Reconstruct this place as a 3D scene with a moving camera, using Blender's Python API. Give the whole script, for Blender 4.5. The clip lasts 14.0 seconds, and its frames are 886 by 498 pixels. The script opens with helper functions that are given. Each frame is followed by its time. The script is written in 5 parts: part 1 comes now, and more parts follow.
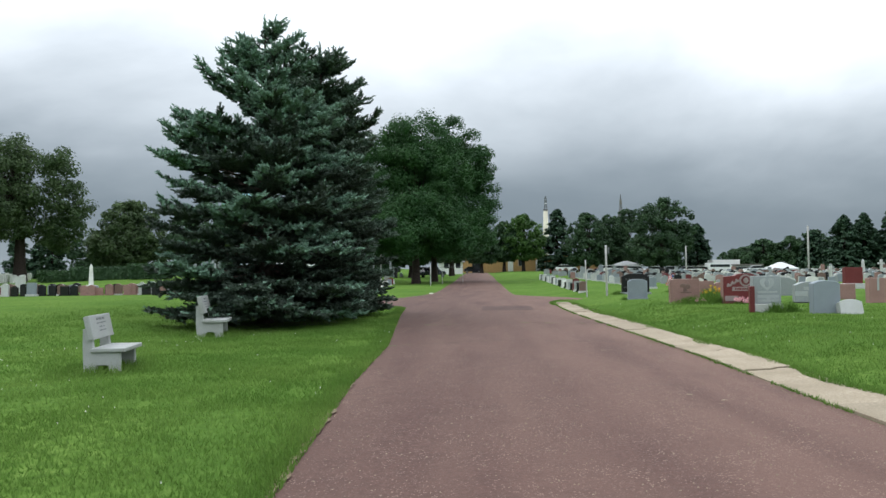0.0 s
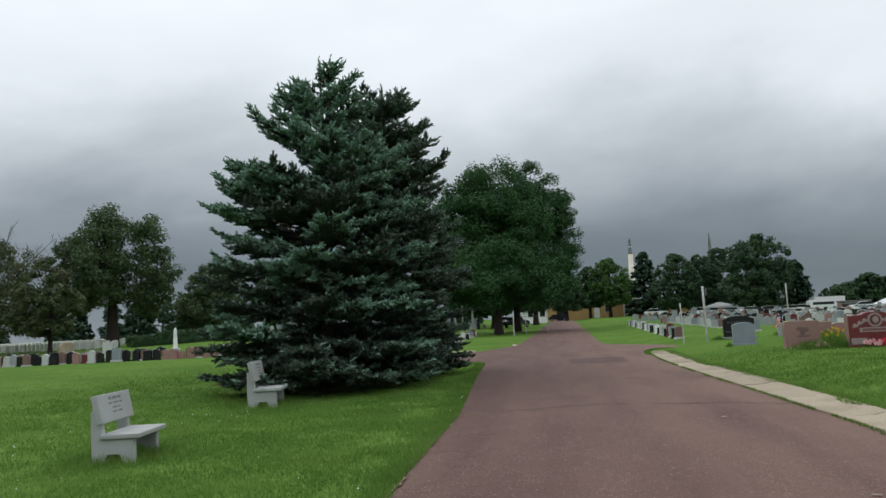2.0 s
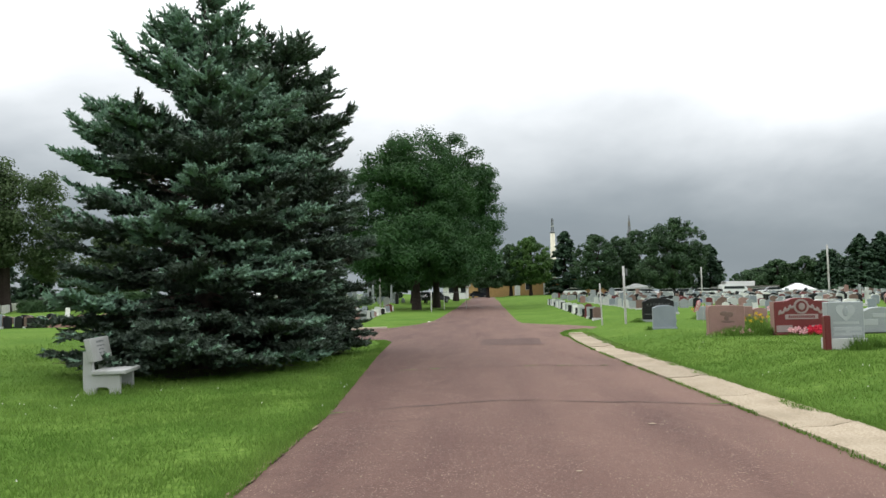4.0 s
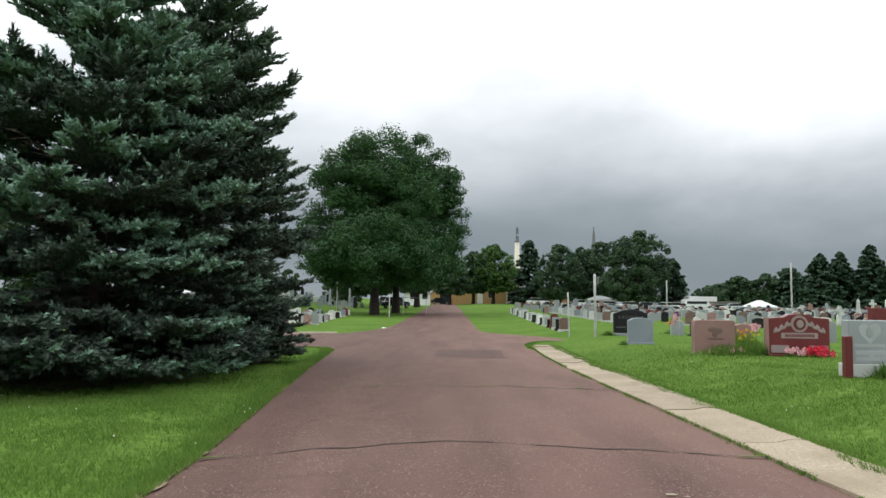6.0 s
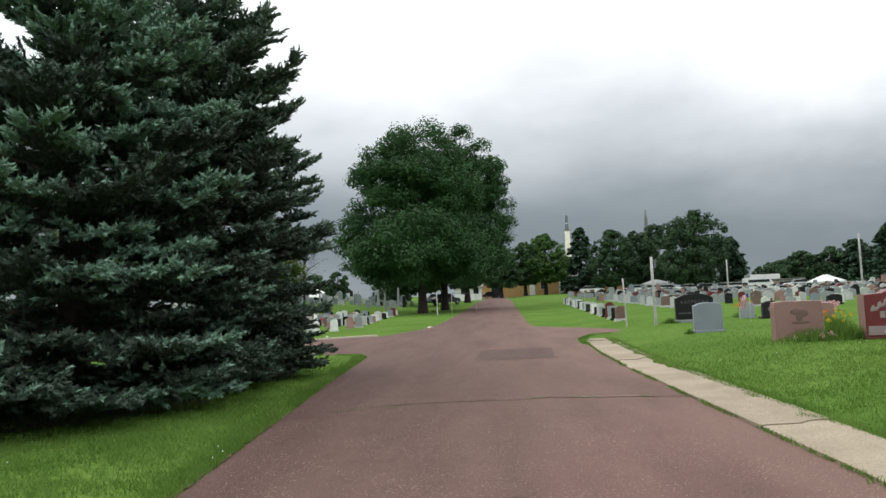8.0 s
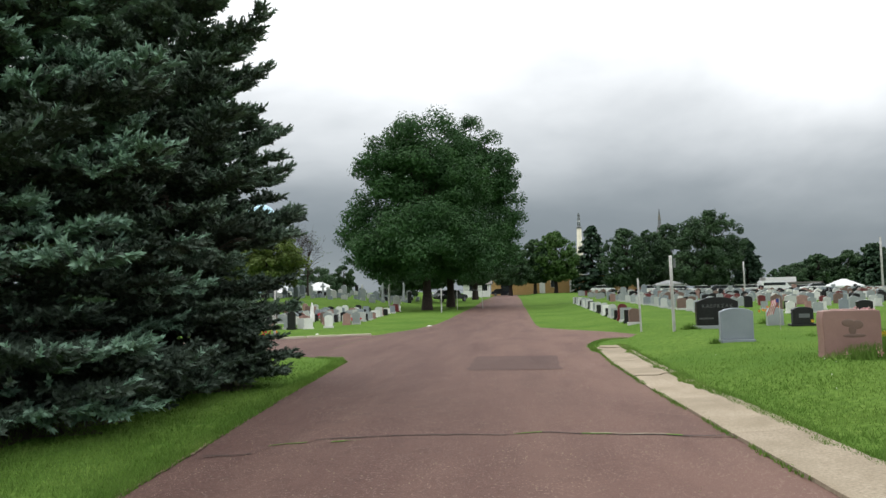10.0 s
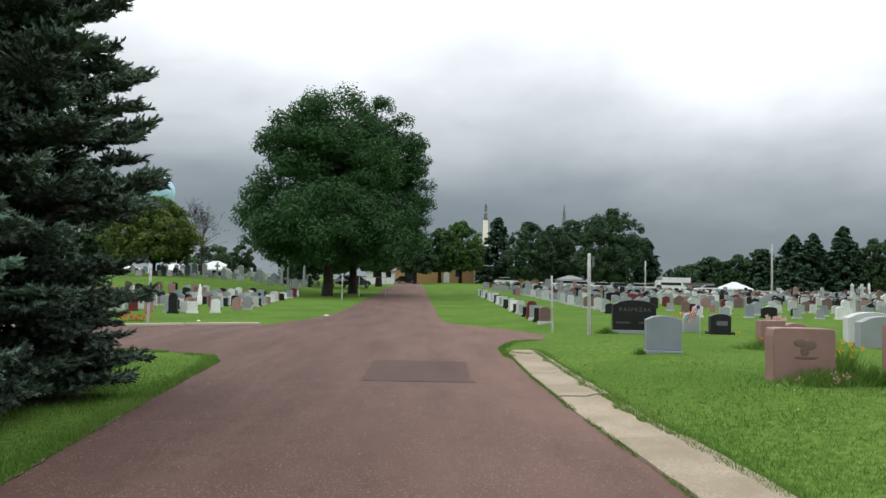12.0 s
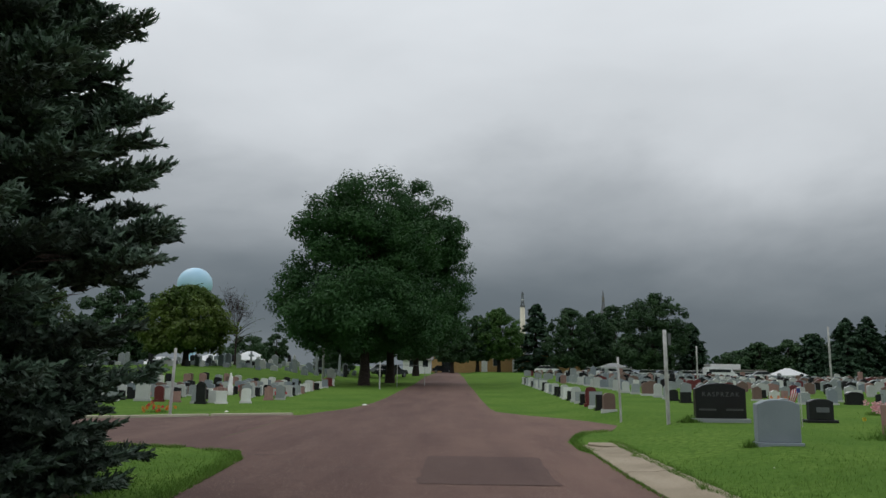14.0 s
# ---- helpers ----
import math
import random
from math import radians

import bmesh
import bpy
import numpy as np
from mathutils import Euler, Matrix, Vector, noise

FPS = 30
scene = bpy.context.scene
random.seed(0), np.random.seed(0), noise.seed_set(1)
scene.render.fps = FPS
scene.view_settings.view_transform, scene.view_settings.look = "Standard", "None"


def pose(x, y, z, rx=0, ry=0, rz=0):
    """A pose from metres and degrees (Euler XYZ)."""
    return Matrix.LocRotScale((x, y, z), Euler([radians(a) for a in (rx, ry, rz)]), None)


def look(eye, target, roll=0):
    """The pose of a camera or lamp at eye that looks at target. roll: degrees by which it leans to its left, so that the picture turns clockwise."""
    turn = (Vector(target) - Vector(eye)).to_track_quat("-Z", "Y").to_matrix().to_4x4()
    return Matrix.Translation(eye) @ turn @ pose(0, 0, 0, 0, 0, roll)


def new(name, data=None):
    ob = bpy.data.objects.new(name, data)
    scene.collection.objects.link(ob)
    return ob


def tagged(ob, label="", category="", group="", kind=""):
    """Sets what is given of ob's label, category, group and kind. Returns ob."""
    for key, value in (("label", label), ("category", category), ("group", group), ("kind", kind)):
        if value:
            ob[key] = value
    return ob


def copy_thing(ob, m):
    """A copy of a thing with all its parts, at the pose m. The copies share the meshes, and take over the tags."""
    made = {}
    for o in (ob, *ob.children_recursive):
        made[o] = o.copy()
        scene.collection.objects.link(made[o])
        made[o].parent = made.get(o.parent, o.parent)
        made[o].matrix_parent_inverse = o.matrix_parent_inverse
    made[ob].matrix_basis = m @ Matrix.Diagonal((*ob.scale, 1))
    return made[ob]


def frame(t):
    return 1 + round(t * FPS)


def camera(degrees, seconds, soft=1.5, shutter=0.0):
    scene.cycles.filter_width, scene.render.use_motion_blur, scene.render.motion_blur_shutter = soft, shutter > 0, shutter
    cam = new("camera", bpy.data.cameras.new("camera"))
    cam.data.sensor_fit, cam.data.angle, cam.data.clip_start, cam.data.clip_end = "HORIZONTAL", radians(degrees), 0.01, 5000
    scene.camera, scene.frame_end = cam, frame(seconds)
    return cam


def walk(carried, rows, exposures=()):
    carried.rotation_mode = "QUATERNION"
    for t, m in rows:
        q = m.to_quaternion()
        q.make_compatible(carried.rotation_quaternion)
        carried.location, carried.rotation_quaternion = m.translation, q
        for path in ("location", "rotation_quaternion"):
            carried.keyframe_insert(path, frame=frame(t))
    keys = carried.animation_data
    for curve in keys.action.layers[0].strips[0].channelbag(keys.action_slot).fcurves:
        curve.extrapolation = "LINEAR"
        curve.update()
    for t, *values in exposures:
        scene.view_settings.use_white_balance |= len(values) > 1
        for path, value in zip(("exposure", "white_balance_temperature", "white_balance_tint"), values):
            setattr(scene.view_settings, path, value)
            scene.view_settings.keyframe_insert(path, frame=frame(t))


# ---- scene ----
cam = camera(60.0, 14.0)
PATH = [
    (0, (-0.27, 1.676, 1.345), (-0.361, 3.673, 1.409), -0.6),
    (0.5, (-0.309, 2.257, 1.384), (-0.628, 4.228, 1.503), -2.1),
    (1, (-0.291, 2.671, 1.404), (-0.658, 4.632, 1.537), -2.8),
    (1.5, (-0.243, 3.271, 1.429), (-0.609, 5.23, 1.592), -1.2),
    (2, (-0.232, 3.77, 1.415), (-0.531, 5.737, 1.616), -2.8),
    (2.5, (-0.154, 4.34, 1.414), (-0.48, 6.302, 1.622), -1.8),
    (3, (-0.071, 4.889, 1.383), (-0.368, 6.862, 1.523), -2.2),
    (3.5, (-0.014, 5.599, 1.359), (-0.099, 7.596, 1.412), -1.2),
    (4, (0.04, 6.134, 1.436), (-0.068, 8.127, 1.564), -1.2),
    (4.2, (0.071, 6.327, 1.418), (0.063, 8.322, 1.564), 0.0),
    (6.3, (0.251, 9.335, 1.372), (0.235, 11.329, 1.516), 0.7),
    (6.5, (0.307, 9.498, 1.371), (0.306, 11.495, 1.479), -1.3),
    (7, (0.386, 10.074, 1.383), (0.32, 12.065, 1.55), -0.7),
    (7.5, (0.493, 10.541, 1.417), (0.376, 12.533, 1.559), 0.7),
    (7.7, (0.504, 10.809, 1.422), (0.394, 12.801, 1.56), -1.9),
    (9.8, (0.813, 13.516, 1.472), (0.529, 15.492, 1.593), -1.8),
    (10, (0.779, 13.717, 1.482), (0.603, 15.705, 1.606), -1.4),
    (10.5, (0.771, 14.199, 1.513), (0.627, 16.192, 1.587), -3.6),
    (10.8, (0.8, 14.656, 1.559), (0.852, 16.654, 1.62), -3.5),
    (11, (0.76, 14.867, 1.588), (0.895, 16.862, 1.599), -3.4),
    (11.5, (0.715, 15.458, 1.642), (0.68, 17.457, 1.65), -1.4),
    (12, (0.711, 16.146, 1.654), (0.78, 18.143, 1.742), 1.2),
    (12.5, (0.584, 16.622, 1.588), (0.795, 18.606, 1.737), 1.4),
    (13, (0.555, 17.385, 1.562), (0.553, 19.381, 1.696), 1.9),
    (13.5, (0.391, 18.012, 1.46), (0.493, 19.989, 1.747), 1.5),
    (14, (0.276, 18.597, 1.446), (0.252, 20.572, 1.764), 0.7),
]
walk(cam, [(t, look(eye, at, roll)) for t, eye, at, roll in PATH],
     exposures=[(0, 0.11, 6050, 8), (0.5, 0.1, 6050, 8), (1, -0.2, 6050, 8), (1.5, -0.2, 6140, 8.4), (2, -0.38, 6140, 8.4), (2.5, -0.27, 6275, 9), (3, 0.03, 6500, 10), (3.5, 0.33, 6500, 10), (4, 0.3, 6455, 9.8), (6.5, 0.03, 6320, 9.2), (7, -0.19, 6230, 8.8), (7.5, 0.05, 6320, 9.2), (10, 0.12, 6455, 9.8), (10.5, 0.03, 6500, 10), (11, 0.22, 6500, 10), (11.5, 0.22, 6455, 9.8), (12, 0.02, 6320, 9.2), (12.5, -0.42, 6185, 8.6), (13, -0.13, 6275, 9), (13.5, -0.78, 6185, 8.6), (14, -0.8, 6230, 8.8)])

# ---- world and light ----
SUN_UP, SUN_TURN = radians(52), radians(-50)
world = bpy.data.worlds.new("overcast_sky")
world.use_nodes = True
scene.world = world
wn, wl = world.node_tree.nodes, world.node_tree.links


def wnode(kind, **kw):
    n = wn.new(kind)
    for k, v in kw.items():
        n.inputs[k].default_value = v
    return n


def wmath(op, a, b):
    n = wn.new("ShaderNodeMath")
    n.operation = op
    for i, v in enumerate((a, b)):
        if isinstance(v, (int, float)):
            n.inputs[i].default_value = v
        else:
            wl.new(v, n.inputs[i])
    return n.outputs[0]


coord = wn.new("ShaderNodeTexCoord")
stretch = wn.new("ShaderNodeMapping")
stretch.inputs["Scale"].default_value = (1.0, 1.0, 2.5)
wl.new(coord.outputs["Generated"], stretch.inputs["Vector"])
billow = wnode("ShaderNodeTexNoise", Scale=1.7, Detail=7.0, Roughness=0.48, Distortion=0.35)
wl.new(stretch.outputs[0], billow.inputs["Vector"])
wisp = wnode("ShaderNodeTexNoise", Scale=5.0, Detail=5.0, Roughness=0.5)
wl.new(stretch.outputs[0], wisp.inputs["Vector"])
split = wn.new("ShaderNodeSeparateXYZ")
wl.new(coord.outputs["Generated"], split.inputs[0])
height = wmath("ADD", split.outputs["Z"], wmath("MULTIPLY", wmath("SUBTRACT", billow.outputs["Fac"], 0.5), 0.30))
height = wmath("ADD", height, wmath("MULTIPLY", wmath("SUBTRACT", wisp.outputs["Fac"], 0.5), 0.08))
# the cloud deck is thinner towards the west, where the sun stands
height = wmath("ADD", height, wmath("MULTIPLY", split.outputs["X"], -0.035))
# and again over the open fields to the east
height = wmath("ADD", height, wmath("MULTIPLY", wmath("MAXIMUM", split.outputs["X"], 0.0), wmath("ADD", 0.12, wmath("MULTIPLY", wmath("MAXIMUM", wmath("SUBTRACT", 0.22, split.outputs["Z"]), 0.0), 0.45))))
deck = wn.new("ShaderNodeValToRGB")
wl.new(height, deck.inputs["Fac"])
deck.color_ramp.interpolation = "B_SPLINE"
ramp = deck.color_ramp.elements
ramp[0].position, ramp[0].color = 0.0, (0.165, 0.188, 0.205, 1)
ramp[1].position, ramp[1].color = 0.62, (0.84, 0.85, 0.855, 1)
for at, c in ((0.07, (0.094, 0.112, 0.126, 1)), (0.14, (0.120, 0.137, 0.150, 1)), (0.23, (0.262, 0.279, 0.290, 1)), (0.34, (0.56, 0.57, 0.575, 1))):
    e = ramp.new(at)
    e.color = c
sky = wn.new("ShaderNodeTexSky")
sky.sky_type, sky.sun_disc, sky.sun_elevation, sky.sun_rotation = "NISHITA", False, SUN_UP, SUN_TURN
dim = wn.new("ShaderNodeMix")
dim.data_type = "RGBA"
dim.blend_type = "MULTIPLY"
dim.inputs["Factor"].default_value = 1.0
wl.new(sky.outputs[0], dim.inputs["A"])
dim.inputs["B"].default_value = (0.04, 0.04, 0.04, 1)
veil = wn.new("ShaderNodeMix")
veil.data_type = "RGBA"
veil.inputs["Factor"].default_value = 0.93
wl.new(dim.outputs["Result"], veil.inputs["A"])
wl.new(deck.outputs["Color"], veil.inputs["B"])
wl.new(veil.outputs["Result"], wn["Background"].inputs["Color"])
wn["Background"].inputs["Strength"].default_value = 2.0

sun = new("sun", bpy.data.lights.new("sun", "SUN"))
sun.data.energy, sun.data.angle, sun.data.color = 0.95, radians(22), (1.0, 0.96, 0.9)
sun.matrix_world = look((-30, 26, 50), (0, 0, 0))


# ---- materials ----
def material(name, ramp_stops, scale, rough=0.8, bump=0.2, bump_scale=None, scale2=None, tint2=None, mix2=0.5, metal=0.0,
             island=0.0, random_shift=0.0, spec=0.3, coords="Object", detail=6.0, through_light=0.0, stretch2=None):
    """Noise-coloured surface: a ramp on fine noise, a second large noise that mixes in another tint, relief from the fine one."""
    m = bpy.data.materials.new(name)
    m.use_nodes = True
    n, l = m.node_tree.nodes, m.node_tree.links
    b = n["Principled BSDF"]
    b.inputs["Roughness"].default_value, b.inputs["Metallic"].default_value = rough, metal
    b.inputs["Specular IOR Level"].default_value = spec
    tc, mp, info = n.new("ShaderNodeTexCoord"), n.new("ShaderNodeMapping"), n.new("ShaderNodeObjectInfo")
    l.new(tc.outputs[coords], mp.inputs["Vector"])
    shift = n.new("ShaderNodeVectorMath")
    shift.operation = "SCALE"
    shift.inputs[0].default_value = (31, 17, 23)
    l.new(info.outputs["Random"], shift.inputs["Scale"])
    l.new(shift.outputs[0], mp.inputs["Location"])
    fine = n.new("ShaderNodeTexNoise")
    fine.inputs["Scale"].default_value, fine.inputs["Detail"].default_value = scale, detail
    l.new(mp.outputs[0], fine.inputs["Vector"])
    cr = n.new("ShaderNodeValToRGB")
    el = cr.color_ramp.elements
    el[0].position, el[0].color = ramp_stops[0][0], (*ramp_stops[0][1], 1)
    el[1].position, el[1].color = ramp_stops[-1][0], (*ramp_stops[-1][1], 1)
    for p, c in ramp_stops[1:-1]:
        e = el.new(p)
        e.color = (*c, 1)
    l.new(fine.outputs["Fac"], cr.inputs["Fac"])
    colour = cr.outputs["Color"]
    if scale2:
        broad = n.new("ShaderNodeTexNoise")
        broad.inputs["Scale"].default_value, broad.inputs["Detail"].default_value = scale2, 4.0
        l.new(mp.outputs[0], broad.inputs["Vector"])
        if stretch2:
            drawn = n.new("ShaderNodeMapping")
            drawn.inputs["Scale"].default_value = stretch2
            l.new(mp.outputs[0], drawn.inputs["Vector"])
            l.new(drawn.outputs[0], broad.inputs["Vector"])
        rng = n.new("ShaderNodeMapRange")
        rng.inputs["From Min"].default_value, rng.inputs["From Max"].default_value = 0.38, 0.66
        rng.inputs["To Max"].default_value = mix2
        l.new(broad.outputs["Fac"], rng.inputs["Value"])
        mx = n.new("ShaderNodeMix")
        mx.data_type = "RGBA"
        l.new(rng.outputs["Result"], mx.inputs["Factor"])
        l.new(colour, mx.inputs["A"])
        mx.inputs["B"].default_value = (*tint2, 1)
        colour = mx.outputs["Result"]
    if island or random_shift:
        hsv = n.new("ShaderNodeHueSaturation")
        rng = n.new("ShaderNodeMapRange")
        k = island or random_shift
        rng.inputs["To Min"].default_value, rng.inputs["To Max"].default_value = 1 - k, 1 + k
        src = n.new("ShaderNodeNewGeometry").outputs["Random Per Island"] if island else info.outputs["Random"]
        l.new(src, rng.inputs["Value"])
        l.new(rng.outputs["Result"], hsv.inputs["Value"])
        l.new(colour, hsv.inputs["Color"])
        colour = hsv.outputs["Color"]
    l.new(colour, b.inputs["Base Color"])
    if bump:
        relief = n.new("ShaderNodeTexNoise")
        relief.inputs["Scale"].default_value, relief.inputs["Detail"].default_value = bump_scale or scale, 5.0
        l.new(mp.outputs[0], relief.inputs["Vector"])
        bp = n.new("ShaderNodeBump")
        bp.inputs["Strength"].default_value, bp.inputs["Distance"].default_value = bump, 0.02
        l.new(relief.outputs["Fac"], bp.inputs["Height"])
        l.new(bp.outputs[0], b.inputs["Normal"])
    if through_light:
        tr, ad = n.new("ShaderNodeBsdfTranslucent"), n.new("ShaderNodeMixShader")
        l.new(colour, tr.inputs["Color"])
        ad.inputs["Fac"].default_value = through_light
        l.new(b.outputs[0], ad.inputs[1])
        l.new(tr.outputs[0], ad.inputs[2])
        l.new(ad.outputs[0], n["Material Output"].inputs["Surface"])
    return m


def asphalt(name, dark, mid, pale, stone, share):
    """Worn chip-seal: a mottled binder drawn out along the lane, with pale chips of stone showing in patches."""
    m = bpy.data.materials.new(name)
    m.use_nodes = True
    n, l = m.node_tree.nodes, m.node_tree.links
    b = n["Principled BSDF"]
    b.inputs["Roughness"].default_value, b.inputs["Specular IOR Level"].default_value = 0.85, 0.3
    tc = n.new("ShaderNodeTexCoord").outputs["Object"]

    def spread(scale, detail, size=(1, 1, 1)):
        mp, tx = n.new("ShaderNodeMapping"), n.new("ShaderNodeTexNoise")
        mp.inputs["Scale"].default_value = size
        l.new(tc, mp.inputs["Vector"])
        l.new(mp.outputs[0], tx.inputs["Vector"])
        tx.inputs["Scale"].default_value, tx.inputs["Detail"].default_value = scale, detail
        return tx.outputs["Fac"]

    def between(value, lo, hi, top=1.0):
        r = n.new("ShaderNodeMapRange")
        r.inputs["From Min"].default_value, r.inputs["From Max"].default_value, r.inputs["To Max"].default_value = lo, hi, top
        l.new(value, r.inputs["Value"])
        return r.outputs["Result"]

    def mixed(fac, a, c):
        x = n.new("ShaderNodeMix")
        x.data_type = "RGBA"
        l.new(fac, x.inputs["Factor"])
        for sock, v in (("A", a), ("B", c)):
            if isinstance(v, tuple):
                x.inputs[sock].default_value = (*v, 1)
            else:
                l.new(v, x.inputs[sock])
        return x.outputs["Result"]

    def times(p, q):
        x = n.new("ShaderNodeMath")
        x.operation = "MULTIPLY"
        l.new(p, x.inputs[0])
        l.new(q, x.inputs[1])
        return x.outputs[0]

    colour = mixed(between(spread(26, 7), 0.34, 0.66), dark, mid)
    colour = mixed(between(spread(1.0, 5, (1.3, 0.16, 1)), 0.36, 0.66, 0.75), colour, pale)
    colour = mixed(between(spread(3.4, 6), 0.5, 0.75, 0.55), colour, dark)
    # brighter light towards the east is painted in: pale binder grows with x
    side = n.new("ShaderNodeSeparateXYZ")
    l.new(tc, side.inputs[0])
    colour = mixed(times(between(side.outputs["X"], -1.5, 2.6, 0.8), between(spread(0.8, 4, (1.5, 0.3, 1)), 0.25, 0.6)), colour, tuple(1.25 * v for v in pale))
    chips = n.new("ShaderNodeTexVoronoi")
    chips.inputs["Scale"].default_value = 72
    l.new(tc, chips.inputs["Vector"])
    part_of = n.new("ShaderNodeSeparateColor")
    l.new(chips.outputs["Color"], part_of.inputs["Color"])
    chosen = between(part_of.outputs["Red"], 1 - share, 1 - share * 0.6)
    chosen = times(chosen, between(chips.outputs["Distance"], 0.5, 0.25))
    chosen = times(chosen, between(spread(1.7, 4), 0.3, 0.62))
    colour = mixed(chosen, colour, stone)
    l.new(colour, b.inputs["Base Color"])
    bp = n.new("ShaderNodeBump")
    bp.inputs["Strength"].default_value, bp.inputs["Distance"].default_value = 0.6, 0.012
    l.new(spread(75, 4), bp.inputs["Height"])
    l.new(bp.outputs[0], b.inputs["Normal"])
    return m


ASPHALT = asphalt("red_asphalt", (0.0580, 0.0288, 0.0244), (0.1055, 0.0541, 0.0443), (0.1336, 0.0778, 0.0610), (0.3693, 0.2707, 0.2136), 0.20)
PATCH = asphalt("worn_asphalt_patch", (0.0467, 0.0243, 0.0211), (0.0804, 0.0423, 0.0358), (0.0917, 0.0540, 0.0439), (0.2804, 0.2068, 0.1624), 0.12)
DIRT = material("tan_soil", [(0.3, (0.12, 0.092, 0.055)), (0.7, (0.27, 0.21, 0.135))], 18, 0.95, 0.5, 40)
CRACK = material("crack_filler", [(0.3, (0.0225, 0.0180, 0.0165)), (0.7, (0.0600, 0.0480, 0.0420))], 20, 0.9, 0.2)
CONCRETE = material("old_concrete", [(0.3, (0.2559, 0.2100, 0.1494)), (0.55, (0.3583, 0.2999, 0.2197)), (0.72, (0.4299, 0.3699, 0.2796))], 40, 0.9, 0.25, 90, 1.3, (0.2252, 0.1850, 0.1253), 0.7, random_shift=0.08)
KERBPALE = material("pale_kerb_concrete", [(0.3, (0.4600, 0.4140, 0.3220)), (0.7, (0.6440, 0.5865, 0.4715))], 30, 0.9, 0.25, 80, 1.5, (0.4140, 0.3680, 0.2760), 0.6)
LAWN = material("mown_lawn", [(0.3, (0.0635, 0.1160, 0.0219)), (0.5, (0.1018, 0.1783, 0.0327)), (0.7, (0.1514, 0.2332, 0.0531))], 9, 0.95, 0.9, 45, 0.4, (0.0655, 0.1328, 0.0234), 0.7, spec=0.02, detail=10.0)
BLADES = material("grass_blades", [(0.3, (0.0974, 0.1797, 0.0300)), (0.7, (0.1805, 0.2831, 0.0639))], 0.9, 0.7, 0, None, 0.4, (0.0974, 0.1938, 0.0339), 0.75, island=0.2, spec=0.1, through_light=0.35)
DRY = material("dry_needle_litter", [(0.3, (0.028, 0.024, 0.014)), (0.7, (0.085, 0.068, 0.036))], 12, 0.95, 0.6, 30)
# besides needle age, these two colours carry painted highlights and shade of the pads
NEEDLES = material("old_spruce_needles", [(0.35, (0.0336, 0.0544, 0.0384)), (0.65, (0.0680, 0.0976, 0.0736))], 1.6, 0.6, 0, None, 4.0, (0.0416, 0.0624, 0.0384), 0.7, island=0.18, spec=0.3, through_light=0.05)
NEW_NEEDLES = material("blue_green_new_needles", [(0.35, (0.1378, 0.2384, 0.1735)), (0.65, (0.2353, 0.3655, 0.2798))], 1.3, 0.55, 0, None, 3.0, (0.1319, 0.2372, 0.1428), 0.7, island=0.16, spec=0.35, through_light=0.08)
GREEN_NEEDLES = material("dark_green_new_needles", [(0.35, (0.0754, 0.1247, 0.0870)), (0.65, (0.1421, 0.2059, 0.1479))], 1.3, 0.55, 0, None, 3.0, (0.0783, 0.1334, 0.0783), 0.7, island=0.16, spec=0.35, through_light=0.08)
BARK = material("dark_bark", [(0.3, (0.0210, 0.0156, 0.0132)), (0.7, (0.0600, 0.0450, 0.0390))], 9, 0.95, 0.8, 14)
TWIG = material("bare_twigs", [(0.3, (0.045, 0.03, 0.028)), (0.7, (0.11, 0.075, 0.066))], 5, 0.95, 0)
LEAF = material("oak_leaves", [(0.35, (0.0281, 0.0781, 0.0244)), (0.65, (0.0530, 0.1294, 0.0359))], 0.5, 0.6, 0, None, 0.2, (0.0343, 0.0952, 0.0287), 0.6, island=0.12, through_light=0.2)
LEAF_WEST = material("mid_green_leaves", [(0.35, (0.048, 0.086, 0.034)), (0.65, (0.096, 0.146, 0.054))], 0.5, 0.65, 0, None, 0.2, (0.060, 0.096, 0.038), 0.6, island=0.18, through_light=0.25)
LEAF_OLIVE = material("dull_olive_leaves", [(0.35, (0.050, 0.078, 0.030)), (0.65, (0.098, 0.125, 0.048))], 0.5, 0.65, 0, None, 0.25, (0.085, 0.088, 0.040), 0.6, island=0.2, through_light=0.2)
LEAF_DARK = material("dark_leaves", [(0.35, (0.0316, 0.0660, 0.0296)), (0.65, (0.0608, 0.1162, 0.0445))], 0.4, 0.65, 0, None, 0.15, (0.0365, 0.0792, 0.0346), 0.6, island=0.22, through_light=0.15)
LEAF_BRIGHT = material("bright_maple_leaves", [(0.35, (0.045, 0.105, 0.022)), (0.65, (0.085, 0.165, 0.034))], 0.5, 0.6, 0, None, 0.2, (0.055, 0.125, 0.026), 0.6, island=0.22, through_light=0.25)
LEAF_YELLOW = material("yellowing_leaves", [(0.35, (0.063, 0.109, 0.021)), (0.65, (0.138, 0.184, 0.034))], 0.5, 0.6, 0, None, 0.25, (0.069, 0.138, 0.023), 0.6, island=0.22, through_light=0.25)
CONIFER = material("dark_conifer_needles", [(0.35, (0.0232, 0.0559, 0.0297)), (0.65, (0.0522, 0.1027, 0.0513))], 0.6, 0.7, 0, None, 0.2, (0.0348, 0.0702, 0.0419), 0.5, island=0.4)


def granite(name, dark, mid, light, rough=0.45, stain=None):
    soft = [tuple(m + (c - m) * 0.55 for c, m in zip(e, mid)) for e in (dark, light)]
    return material(name, [(0.34, soft[0]), (0.5, mid), (0.66, soft[1])], 160, rough, 0.06, 60, 2.2, stain or tuple(0.82 * c for c in mid), 0.6, random_shift=0.1, spec=0.35, detail=4.0)


